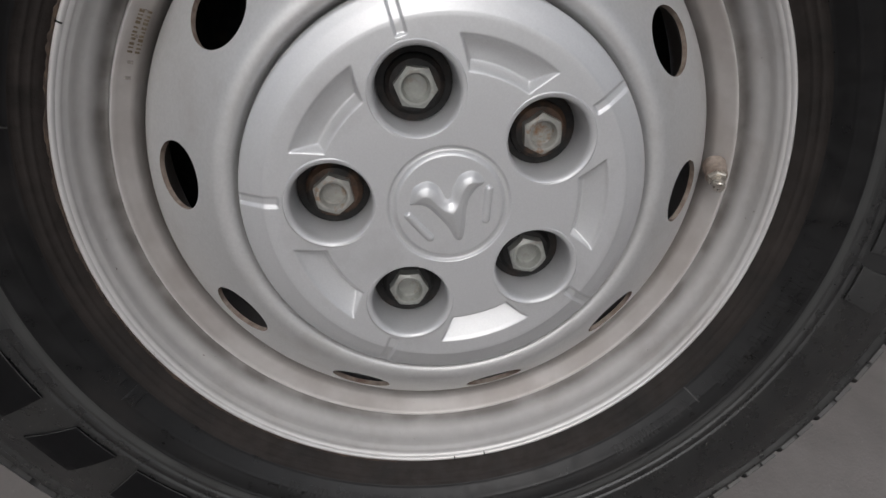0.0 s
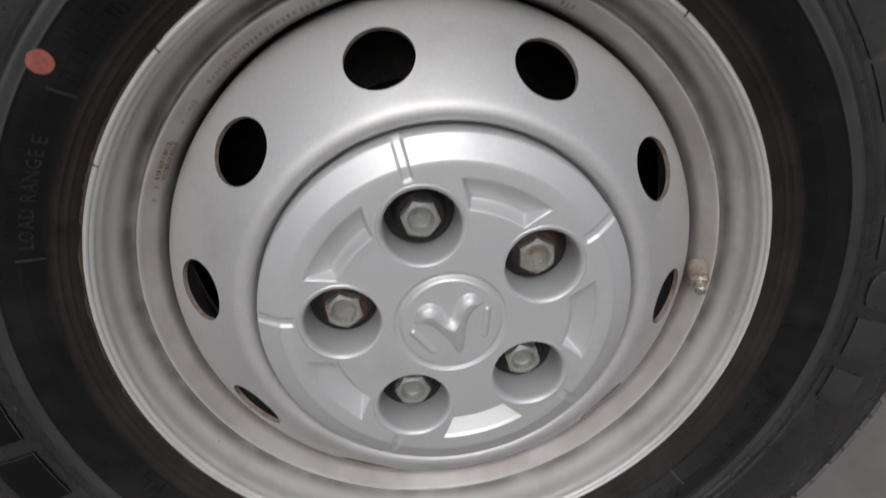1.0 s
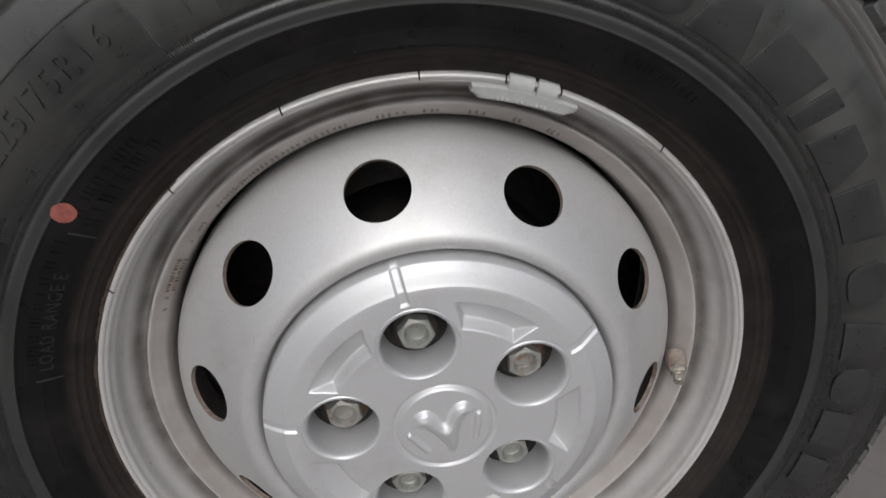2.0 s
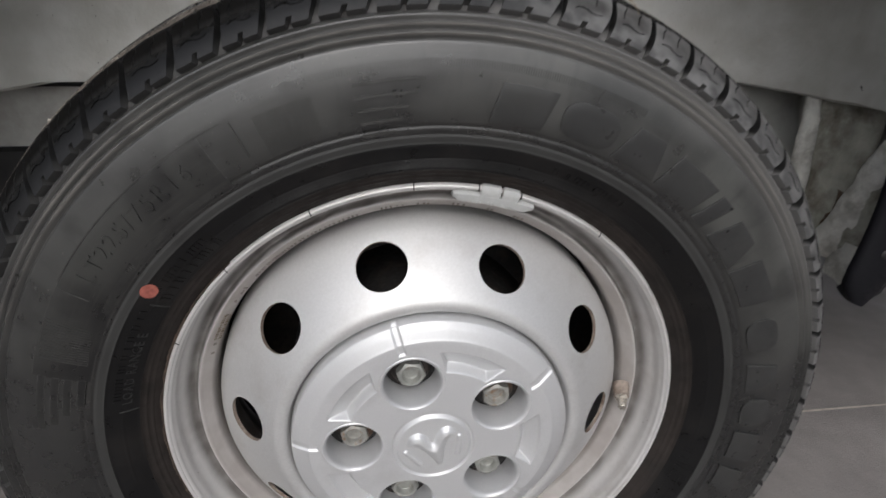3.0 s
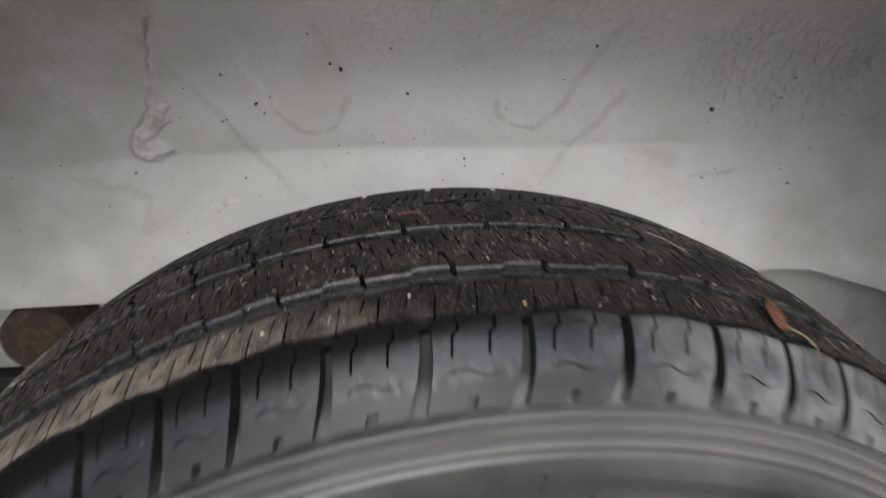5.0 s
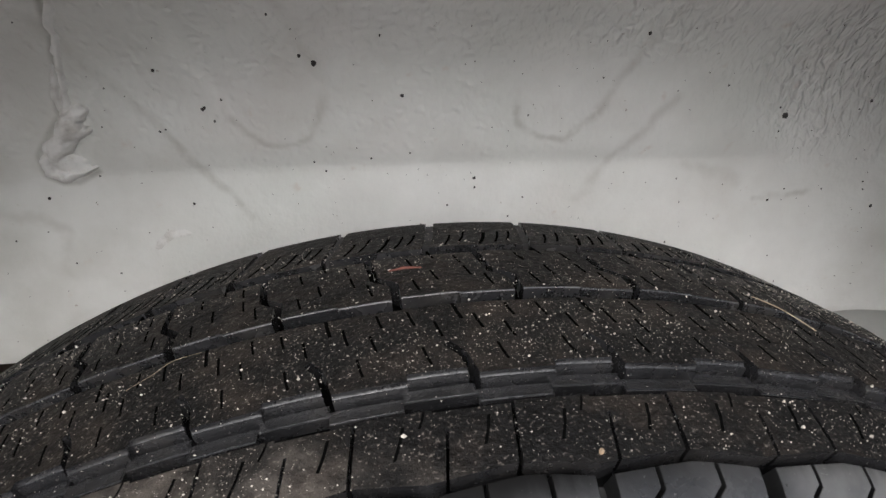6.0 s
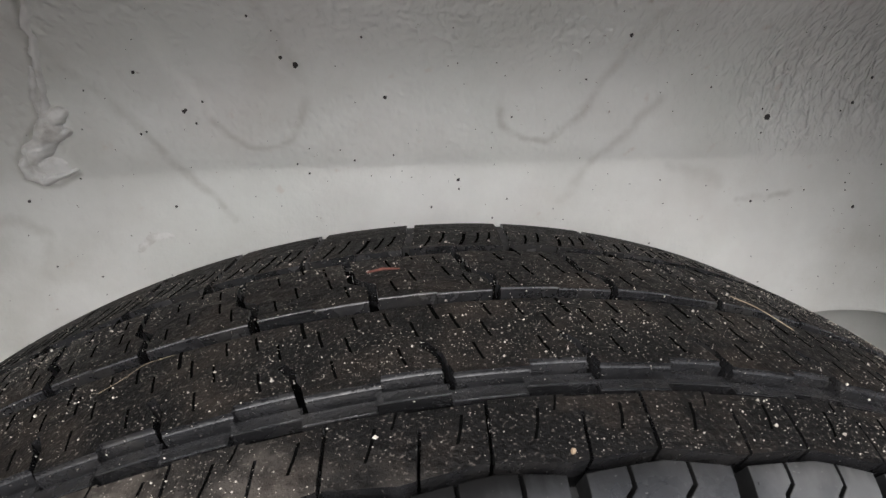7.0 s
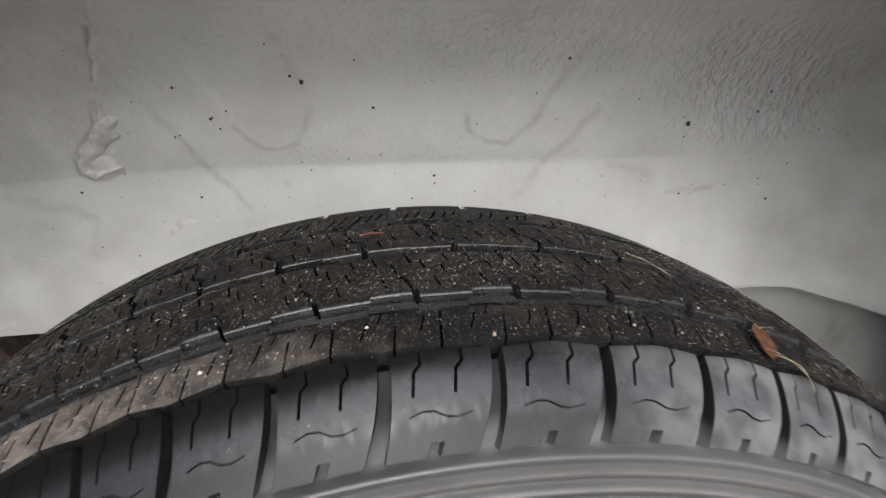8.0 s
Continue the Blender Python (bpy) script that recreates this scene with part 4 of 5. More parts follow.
tube(bm, [foot + aim * 0.0188, foot + aim * 0.0215, foot + aim * 0.0215, foot + aim * 0.0224, foot + aim * 0.0225, foot + aim * 0.0271, foot + aim * 0.0275, foot + aim * 0.0274, foot + aim * 0.0253],
     [0.0042, 0.0042, 0.0036, 0.0036, 0.0039, 0.0038, 0.0035, 0.0023, 0.0018], 20)
part("threaded_tip", bm, M_BRASS, valve)

# clip-on balance weight
bm = bmesh.new()
for i in range(25):
    a = radians(4.4 + 16.8 * i / 24)
    end = 1 - ease(abs(i - 12), 9.5, 12.0) * 0.55
    pts = [(0.2146, 0.0150), (0.2140, 0.0118), (0.2128, 0.0108), (0.2128 - 0.0060 * end, 0.0128), (0.2125 - 0.0072 * end, 0.0170), (0.2135 - 0.0072 * end, 0.0215)]
    ring = [bm.verts.new((r * math.sin(a), y, r * math.cos(a))) for r, y in pts]
    if i:
        for j in range(len(pts) - 1):
            bm.faces.new((last[j], ring[j], ring[j + 1], last[j + 1]))
    if i in (0, 24):
        bm.faces.new(ring)
    last = ring
weight = part("balance_weight", bm, M_WEIGHT, wheel, "grey clip-on balance weight on the rim flange", AXIS, 45)
clip = [(0.2185, 0.0235), (0.2215, 0.0200), (0.2222, 0.0150), (0.2208, 0.0112), (0.2180, 0.0098), (0.2140, 0.0104), (0.2105, 0.0125), (0.2110, 0.0140), (0.2145, 0.0122), (0.2180, 0.0115), (0.2205, 0.0135), (0.2205, 0.02)]
for a0, a1 in ((9.8, 13.6), (14.2, 17.4)):
    part("clip", revolve(clip, 8, a0, a1, closed=True), M_WEIGHT, weight, smooth=40)
bm = bmesh.new()
for k in range(9):
    a = radians(8.6 + 0.75 * k + (0.9 if k > 2 else 0) + (0.9 if k > 5 else 0))
    r, y = 0.2075, 0.0117
    o = Vector((r * math.sin(a), y, r * math.cos(a)))
    box(bm, o.x - 0.0006, o.y, o.z - 0.0009, o.x + 0.0006, o.y + 0.004, o.z + 0.0009)
part("stamped_mark", bm, M_WEIGHT, weight)

# stamped marks along the rim band, too small to read
bm = bmesh.new()
rnd = random.Random(5)
a = -72.0
while a < 24:
    a += rnd.choice((0.8, 0.8, 0.9, 1.0, 1.1, 2.8, 4.6)) * (1.0 if a < -35 else 1.3)
    hgt = rnd.choice((0.0010, 0.0014, 0.0018, 0.0021))
    q = []
    for dr, dy in ((-hgt, hgt), (hgt, -hgt)):
        for da in (-0.26, 0.26):
            q.append((0.1912 + dr * 0.72, 0.0470 + dy * 0.60 - 0.00035, a + da))
    vs = [bm.verts.new((r * math.sin(radians(g)), y, r * math.cos(radians(g)))) for r, y, g in q]
    ws = [bm.verts.new((v.co.x * 1.004, v.co.y + 0.0009, v.co.z * 1.004)) for v in vs]
    bm.faces.new((vs[0], vs[1], vs[3], vs[2]))
    for i, j in ((0, 1), (1, 3), (3, 2), (2, 0)):
        bm.faces.new((vs[i], vs[j], ws[j], ws[i]))
tagged(part("stamped_mark", bm, M_STAMPED, rim, "row of tiny stamped marks filled with grime"), kind="stuff")

# a brown inked stamp on the band, too worn to read
bm = bmesh.new()
rnd = random.Random(9)
for row in (0, 1):
    a = -66.4
    while a < -58.6:
        wide_ = rnd.uniform(0.25, 0.6)
        q = [(0.1912 + 0.0030 * (row - 0.9), 0.0472 - 0.0036 * (row - 0.9)), (0.1912 + 0.0030 * (row - 0.25), 0.0472 - 0.0036 * (row - 0.25))]
        vs = [bm.verts.new(((r - 0.0003) * math.sin(radians(g)), y - 0.0003, (r - 0.0003) * math.cos(radians(g)))) for r, y in q for g in (a, a + wide_)]
        bm.faces.new((vs[0], vs[1], vs[3], vs[2]))
        a += wide_ + rnd.uniform(0.2, 0.5)
tagged(part("ink_stamp", bm, M_STAMP, rim, "worn brown ink stamp"), kind="stuff")

# thin dark cuts across the flange edge
for a in (-63.6, -43.7, -23.4, -3.2, 9.4, 18.0, 37.3, 172.0, 178.0):
    part("flange_nick", revolve([(0.2204, 0.0175), (0.2204, 0.0150), (0.2194, 0.0130), (0.2174, 0.0119), (0.2160, 0.0121), (0.2160, 0.0135), (0.2190, 0.0160)], 1, a - 0.12, a + 0.12, closed=True), M_SIPE, rim)

# rust crust caught between bead and flange
bm = bmesh.new()
last = None
for k in range(361):
    a = -186.0 + 0.4 * k
    ends = ease(k, 0, 60) * (1 - ease(k, 300, 360))
    w = ends * max(0.0, 0.0013 + 0.0022 * noise.noise((a * 0.22, 1.0, 0.0)) + 0.0012 * noise.noise((a * 1.1, 4.0, 0.0)))
    g = radians(a)
    ring = [bm.verts.new((r * math.sin(g), y, r * math.cos(g))) for r, y in ((0.2188, 0.0152), (0.2192, 0.0138), (0.2196 + 0.6 * w, 0.0134 + 0.0006 * noise.noise((a * 2.0, 0.0, 7.0))), (0.2200 + w, 0.0142), (0.2206 + w, 0.0165))]
    if last:
        for p in range(4):
            bm.faces.new((last[p], ring[p], ring[p + 1], last[p + 1]))
    last = ring
part("rust_crust", bm, M_CRUST, rim, "dark rust crust between tyre bead and rim flange", smooth=60)

# brake drum and hub behind the disc; back plate added to darken the holes
drum = part("brake_drum", revolve([(0.02, 0.022), (0.100, 0.022), (0.118, 0.030), (0.124, 0.045), (0.124, 0.125), (0.150, 0.132), (0.190, 0.150), (0.2030, 0.152), (0.2030, 0.156), (0.02, 0.156)], 96), M_DARKSTEEL, wheel,
            "near-black brake drum with a back plate that darkens the disc holes", AXIS)

# sidewall marks: raised letter-sized plates, hatching and bars
def side(rows, low=0.0006, top=0.0015, mat=M_LETTER, label="", name="raised_mark", kind=""):
    """Plates given as polygons of (degrees, radius in mm) on the outer sidewall, their edges paler as a painted glint.
    """
    shapes = [[(radians(a) * 370.0, r) for a, r in poly] for poly in rows]
    for group in ([shapes] if kind == "stuff" else [[one] for one in shapes]):
        thin = kind == "stuff" or mat is M_LIT_EDGE
        bm = pad(group, lambda r: s_at_r(r / 1000.0), top=top, low=low, bevel=0 if thin else 0.45, mats=(0, 0), cut_v=7.0, edge=1)
        ob = tagged(part(name, bm, [mat, M_LIT_EDGE], tyre, label, smooth=30), kind=kind)
    return ob


def plate(a, half, r0, r1, slant=0.0, pinch=0.0):
    return [(a - half - slant, r0), (a + half - slant, r0), (a + half + slant - pinch, r1), (a - half + slant + pinch, r1)]


# each letter of the model name becomes a plain plate or ring of its size
def ring_plate(a, half, r0, r1):
    out = []
    for k in range(28):
        t = 2 * math.pi * k / 28
        out.append((a + half * math.copysign(abs(math.cos(t)) ** 0.7, math.cos(t)), (r0 + r1) / 2 + (r1 - r0) / 2 * math.copysign(abs(math.sin(t)) ** 0.7, math.sin(t))))
    return out


for a, half, kind_ in ((11.5, 3.7, "p"), (21.2, 4.2, "o"), (30.0, 4.0, "t"), (38.9, 3.9, "p"), (45.4, 1.3, "i"), (52.2, 4.0, "t"), (61.2, 3.9, "p"), (72.0, 3.2, "o"), (80.8, 3.2, "t"), (88.8, 3.0, "o"), (96.6, 3.1, "p"), (104.6, 2.6, "i")):
    if kind_ == "o":
        side([ring_plate(a, half, 273, 299)])
    elif kind_ == "t":
        side([plate(a, half, 273, 299, 0.0, half * 0.45)])
    elif kind_ == "i":
        side([plate(a, half, 273, 299, 0.6)])
    else:
        side([plate(a, half, 273, 299, 0.5)])
# maker's name, lower side: plain plates
for a, half in ((-101.2, 3.2), (-110.8, 4.0), (-135.2, 4.4), (-146.0, 4.2)):
    side([plate(a, half, 273.5, 302)], mat=M_LETTER_DARK)
side([plate(-122.8, 3.4, 273, 303, 1.2)], mat=M_LETTER_DARK)
# the black panel behind the tyre size, with a comb of four bars at its end
SPAN = [-71.5 + 2.0 * k for k in range(22)]
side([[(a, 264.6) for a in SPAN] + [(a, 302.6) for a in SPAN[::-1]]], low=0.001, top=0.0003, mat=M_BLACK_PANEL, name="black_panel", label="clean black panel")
for r, a1 in ((296.2, -80.8), (287.2, -80.0), (279.0, -78.2), (270.2, -76.4)):
    side([plate((a1 - 71.3) / 2, (-71.3 - a1) / 2, r - 2.6, r + 2.6)], low=0.001, top=0.0004, mat=M_BLACK_PANEL, label="black comb bar")
# stripes and hatched patches
side([plate(-5.6 - k * 0.55, 4.4 - k * 0.55, 299 - 8.2 * k - 1.0, 299 - 8.2 * k + 1.0) for k in range(5)], label="five raised bars", mat=M_LIT_EDGE)
side([plate(-22.4 + k * 0.22, 0.045, 270 + 0.1 * k, 298.5) for k in range(34)], low=0.0003, top=0.0005, mat=M_LIT_EDGE, kind="stuff", label="fine moulded hatching")
side([plate(-62.0 - 0.42 * k, 0.05, 270.5 - 0.15 * k, 302.0 - 0.15 * k) for k in range(16)], low=0.0003, top=0.0008, mat=M_LIT_EDGE, kind="stuff", label="fine moulded hatching")
side([plate(a * 0.3, 0.045, 305.5, 310.5) for a in range(-60, 92)], low=0.0003, top=0.0005, mat=M_LIT_EDGE, kind="stuff", label="fine moulded hatching")
side([plate(-58 + a * 0.3, 0.05, 266.5, 271.5) for a in range(0, 106)], low=0.0003, top=0.0005, mat=M_LIT_EDGE, kind="stuff", label="fine moulded hatching")
# outlined plate round the tyre size
ARC = [(-56.2 + 1.2 * k) for k in range(26)]
side([[(a, 303.0) for a in ARC] + [(a, 303.8) for a in ARC[::-1]]], top=0.0008, mat=M_LIT_EDGE)
side([plate(-57.0, 0.12, 281.0, 301.5), plate(-25.2, 0.12, 277.5, 302.0)], top=0.0008, mat=M_LIT_EDGE)
side([[(a, 279.6) for a in ARC[:3]] + [(a, 280.3) for a in ARC[:3][::-1]]], top=0.0008, mat=M_LIT_EDGE)


def raised_text(text, r, start, size, name, gap=0.0, mat=M_LETTER, depth=0.0006):
    """Letters in the built-in font, each bent onto the sidewall, reading clockwise."""
    cu = bpy.data.curves.new(name, "FONT")
    cu.body, cu.size, cu.extrude, cu.resolution_u = text, size, 0.0005, 2
    cu.space_character = 1.0 + gap
    tmp = new("text_work", cu)
    me = bpy.data.meshes.new_from_object(tmp.evaluated_get(bpy.context.evaluated_depsgraph_get()))
    bpy.data.objects.remove(tmp)
    for v in me.vertices:
        x, z, h = v.co
        a = radians(start) + x / r
        rr, y = on_tyre(s_at_r(r + z), depth if h > 0 else -0.0004)
        v.co = (rr * math.sin(a), y, rr * math.cos(a))
    me.materials.clear()
    me.materials.append(mat)
    return part(name, me, None, tyre, "raised moulded lettering")


raised_text("LT225/75R16", 0.284, -54.5, 0.0165, "size_lettering", 0.22, M_BLACK_PANEL, 0.0014)
raised_text("M+S", 0.2345, -124.0, 0.0150, "lettering", 0.15, M_BEAD, 0.0010)
raised_text("LOAD RANGE E", 0.2385, -77.0, 0.0085, "lettering", 0.15, M_SIDE)
for r, a0, a1, w in ((0.2475, -76, -56, 0.0022), (0.2395, -53, -38, 0.0030), (0.2475, -52, -38, 0.0024), (0.2430, 100, 128, 0.0032), (0.2500, 104, 128, 0.0024), (0.2430, 134, 150, 0.0034), (0.2430, -172, -150, 0.0030), (0.2475, 20, 34, 0.0020)):
    rnd = random.Random(int(a0 + 200))
    a, bars = a0, []
    while a < a1:
        w_ = rnd.uniform(0.25, 0.6)
        bars.append(plate(a, w_ / 2, (r - w) * 1000, (r + w) * 1000))
        a += w_ + rnd.choice((0.35, 0.35, 0.4, 1.2))
    side(bars, low=0.0003, top=0.0006, mat=M_BEAD, kind="stuff", label="tiny unreadable moulded marks")
side([plate(a, 0.14, 234, 246) for a in (-78.6, -54.6, 132.0)], top=0.0006, label="thin radial bars")

# red chalk mark
bm = bmesh.new()
rim_pts = []
for k in range(24):
    t = 2 * math.pi * k / 24
    w = 1 + 0.07 * noise.noise((math.cos(t) * 2, math.sin(t) * 2, 3.0))
    r0 = 0.2520 + 0.0055 * w * math.sin(t)
    a = radians(-52.0) + 0.0062 * w * math.cos(t) / 0.252
    rr, y = on_tyre(s_at_r(r0), 0.0007)
    rim_pts.append(bm.verts.new((rr * math.sin(a), y, rr * math.cos(a))))
rr, y = on_tyre(s_at_r(0.2520), 0.0009)
mid = bm.verts.new((rr * math.sin(radians(-52)), y, rr * math.cos(radians(-52))))
for k in range(24):
    bm.faces.new((mid, rim_pts[k], rim_pts[(k + 1) % 24]))
part("chalk_dot", bm, M_DOT, tyre, "faded red paint dot")

# ---- the van round the wheel ----
van = thing("van", Matrix.Translation((0, 0.9, GROUND)), "parked dark van with a bare grey wheel well", "van")
HOME = Matrix.Translation((0, -0.9, -GROUND))
# inner wheel well: a plan outline with rounded corners, and a profile that leans over towards the roof
PLAN = [Vector((-0.52, -0.004))]
for k in range(13):
    a = math.pi - math.pi / 2 * k / 12
    PLAN.append(Vector((-0.40 + 0.12 * math.cos(a), 0.151 + 0.12 * math.sin(a))))
for k in range(1, 12):
    PLAN.append(Vector((-0.40 + 0.71 * k / 12, 0.271)))
for k in range(19):
    a = math.pi / 2 - math.pi / 2 * k / 18
    PLAN.append(Vector((0.31 + 0.104 * math.cos(a), 0.168 + 0.103 * math.sin(a))))
for k in range(1, 7):
    PLAN.append(Vector((0.414, 0.168 - 0.16 * k / 6)))
WALL = [(0.006, 0.606), (0.003, 0.640), (0.000, 0.680), (-0.002, 0.710), (-0.0025, 0.7235), (-0.0022, 0.7255), (0.0012, 0.735), (0.0056, 0.755), (0.0105, 0.771), (0.0180, 0.786), (0.0300, 0.802), (0.046, 0.818), (0.066, 0.836), (0.088, 0.856)]


def lip_z(x, y):
    """Height of the well's wavy lower edge along its plan."""
    if x > 0.40:
        return float(np.interp(y, [0.0, 0.07, 0.15, 0.2], [0.616, 0.612, 0.6045, 0.602]))
    return float(np.interp(x, [-0.52, -0.40, -0.35, -0.30, 0.28, 0.345, 0.375, 0.40], [0.596, 0.603, 0.610, 0.613, 0.6145, 0.6105, 0.604, 0.602]))


def sag(x, z):
    """The pressed step in the back wall runs down a little towards the front."""
    return -0.045 * max(0.0, -x - 0.12) * max(0.0, 1 - abs(z - 0.7245) / 0.07)


bm = bmesh.new()
sheets = []
fine_plan = []
for p, q in zip(PLAN, PLAN[1:]):
    n = max(1, int((q - p).length / 0.005))
    fine_plan += [p + (q - p) * k / n for k in range(n)]
fine_plan.append(PLAN[-1])
fine_wall = smooth_line(WALL, 0.004)
CREASES = [((-0.160, 0.760), (-0.095, 0.690)), ((0.135, 0.815), (0.085, 0.715)), ((0.200, 0.775), (0.140, 0.690)), ((-0.250, 0.800), (-0.215, 0.690)), ((-0.090, 0.815), (-0.075, 0.775)), ((0.270, 0.700), (0.235, 0.625)), ((-0.30, 0.745), (-0.24, 0.64))]


def crease(x, z):
    """Shallow pressed lines in the back wall."""
    h = 0.0
    for (ax, az), (bx, bz) in CREASES:
        dx, dz = bx - ax, bz - az
        t = ((x - ax) * dx + (z - az) * dz) / (dx * dx + dz * dz)
        if -0.1 < t < 1.1:
            off = ((x - ax) * dz - (z - az) * dx) / math.hypot(dx, dz) + 0.006 * math.sin(t * 3.0)
            h += 0.0007 * math.exp(-((off / 0.004) ** 2)) * ease(t, -0.1, 0.2) * (1 - ease(t, 0.8, 1.1))
    return h

for i, p in enumerate(fine_plan):
    d = (fine_plan[min(i + 1, len(fine_plan) - 1)] - fine_plan[max(i - 1, 0)]).normalized()
    inward = Vector((d.y, -d.x))
    col = []
    for off, z in fine_wall:
        if z < 0.6061:
            z = lip_z(p.x, p.y) + 0.002 * noise.noise((p.x * 9, p.y * 9, 1.0))
        w = 0.0035 * noise.noise((p.x * 6, z * 8, p.y * 6)) + 0.0008 * noise.noise((p.x * 40, z * 40, p.y * 40))
        if p.x > 0.1:
            w += 0.0006 * ease(z, 0.73, 0.76) * noise.noise((p.x * 90, z * 90, p.y * 90))
        if 0.0 < z - 0.606 and p.y > 0.26:
            w += crease(p.x, z)
        c = p + inward * (off + w)
        col.append(bm.verts.new((c.x, c.y, z + sag(c.x, z))))
    sheets.append(col)
for a, b in zip(sheets, sheets[1:]):
    for j in range(len(fine_wall) - 1):
        bm.faces.new((a[j], a[j + 1], b[j + 1], b[j]))
# a folded lip along the lower edge
lips = []
for i, col in enumerate(sheets):
    p = fine_plan[i]
    d = (fine_plan[min(i + 1, len(fine_plan) - 1)] - fine_plan[max(i - 1, 0)]).normalized()
    out = Vector((-d.y, d.x))
    c = col[0].co
    lips.append([col[0], bm.verts.new((c.x + out.x * 0.004, c.y + out.y * 0.004, c.z - 0.003)), bm.verts.new((c.x + out.x * 0.03, c.y + out.y * 0.03, c.z + 0.004))])
for a, b in zip(lips, lips[1:]):
    for j in range(2):
        bm.faces.new((a[j], b[j], b[j + 1], a[j + 1]))
# the roof of the well
roof = [col[-1] for col in sheets]
low = [v.co.copy() for v in roof]
ridge = []
for c in low:
    ridge.append(bm.verts.new((c.x * 0.90 - 0.005, c.y * 0.45 + 0.02, 0.915)))
for a, b, c, d in zip(roof, roof[1:], ridge[1:], ridge):
    bm.faces.new((a, d, c, b))
bm.faces.new(ridge)
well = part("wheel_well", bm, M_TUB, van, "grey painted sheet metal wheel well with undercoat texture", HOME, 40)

# sealer run on the back wall
def well_y(z):
    return 0.271 - float(np.interp(z, [w[1] for w in WALL], [w[0] for w in WALL]))


def wall_at(x, z):
    """Depth of the back wall's own surface, dents included."""
    w = 0.0035 * noise.noise((x * 6, z * 8, 0.271 * 6)) + 0.0008 * noise.noise((x * 40, z * 40, 0.271 * 40))
    return well_y(z - sag(x, z)) - w - crease(x, z)


def blob(x, z, path, lift):
    """Height of a bead of sealer along a path of (x, z, radius)."""
    best = 0.0
    for (ax, az, ar), (bx, bz, br) in zip(path, path[1:]):
        dx, dz = bx - ax, bz - az
        t = min(max(((x - ax) * dx + (z - az) * dz) / (dx * dx + dz * dz), 0.0), 1.0)
        rad = ar + (br - ar) * t
        d = math.hypot(x - ax - t * dx, z - az - t * dz) / rad
        if d < 1:
            best = max(best, lift * (rad / 0.004) ** 0.6 * math.sqrt(1 - d * d))
    return best


def sealer(name, x0, x1, z0, z1, beads, step, label):
    nx, nz = int((x1 - x0) / step), int((z1 - z0) / step)
    bm = bmesh.new()
    grid = []
    for i in range(nx + 1):
        row = []
        for j in range(nz + 1):
            x, z = x0 + step * i, z0 + step * j
            wx = x + 0.0016 * noise.noise((x * 120, z * 120, 1.0)) + 0.0008 * noise.noise((x * 380, z * 380, 5.0))
            wz = z + 0.0016 * noise.noise((x * 120, z * 120, 8.0))
            h = max(blob(wx, wz, path, lift) for path, lift in beads)
            row.append((bm.verts.new((x, wall_at(x, z) + 0.0004 - h * (1 + 0.22 * noise.noise((x * 130, z * 130, 3.0)) + 0.12 * noise.noise((x * 420, z * 420, 7.0))), z)), h))
        grid.append(row)
    for i in range(nx):
        for j in range(nz):
            q = (grid[i][j], grid[i + 1][j], grid[i + 1][j + 1], grid[i][j + 1])
            if max(h for v, h in q) > 0.0003:
                bm.faces.new([v for v, h in q])
    for v in [v for v in bm.verts if not v.link_faces]:
        bm.verts.remove(v)
    return part(name, bm, M_SEAL, well, label, smooth=75)


sealer("sealer_run", -0.216, -0.158, 0.714, 0.832, (
    ([(-0.1660, 0.8300, 0.0016), (-0.1724, 0.8138, 0.0016), (-0.1786, 0.8029, 0.0015), (-0.1783, 0.7985, 0.0015), (-0.1826, 0.7897, 0.0016), (-0.1848, 0.7813, 0.0016), (-0.1875, 0.7697, 0.0017), (-0.1900, 0.7584, 0.0022)], 0.0042),
    ([(-0.1877, 0.7827, 0.0010), (-0.1919, 0.7697, 0.0013), (-0.1919, 0.7584, 0.0015)], 0.0030),
    ([(-0.1830, 0.7600, 0.0030), (-0.1900, 0.7520, 0.0068), (-0.1960, 0.7430, 0.0062), (-0.2035, 0.7345, 0.0036)], 0.0058),
    ([(-0.1938, 0.7464, 0.0026), (-0.1868, 0.7484, 0.0024), (-0.1812, 0.7500, 0.0014)], 0.0078),
    ([(-0.2012, 0.7445, 0.0010), (-0.2045, 0.7403, 0.0018), (-0.2082, 0.7318, 0.0024), (-0.2076, 0.7248, 0.0026), (-0.2006, 0.7222, 0.0030), (-0.1928, 0.7246, 0.0024), (-0.1847, 0.7283, 0.0012)], 0.0066),
    ([(-0.2010, 0.7309, 0.0066), (-0.1930, 0.7290, 0.0060)], 0.0022)), 0.0006, "dried run of seam sealer")
sealer("paint_scab", -0.170, -0.132, 0.672, 0.694, (
    ([(-0.1600, 0.6790, 0.0024), (-0.1540, 0.6850, 0.0034), (-0.1460, 0.6870, 0.0028), (-0.1410, 0.6860, 0.0016)], 0.0010),), 0.0010, "lifted scab of old paint")

# tar specks on the well
rnd = random.Random(11)
bm = bmesh.new()
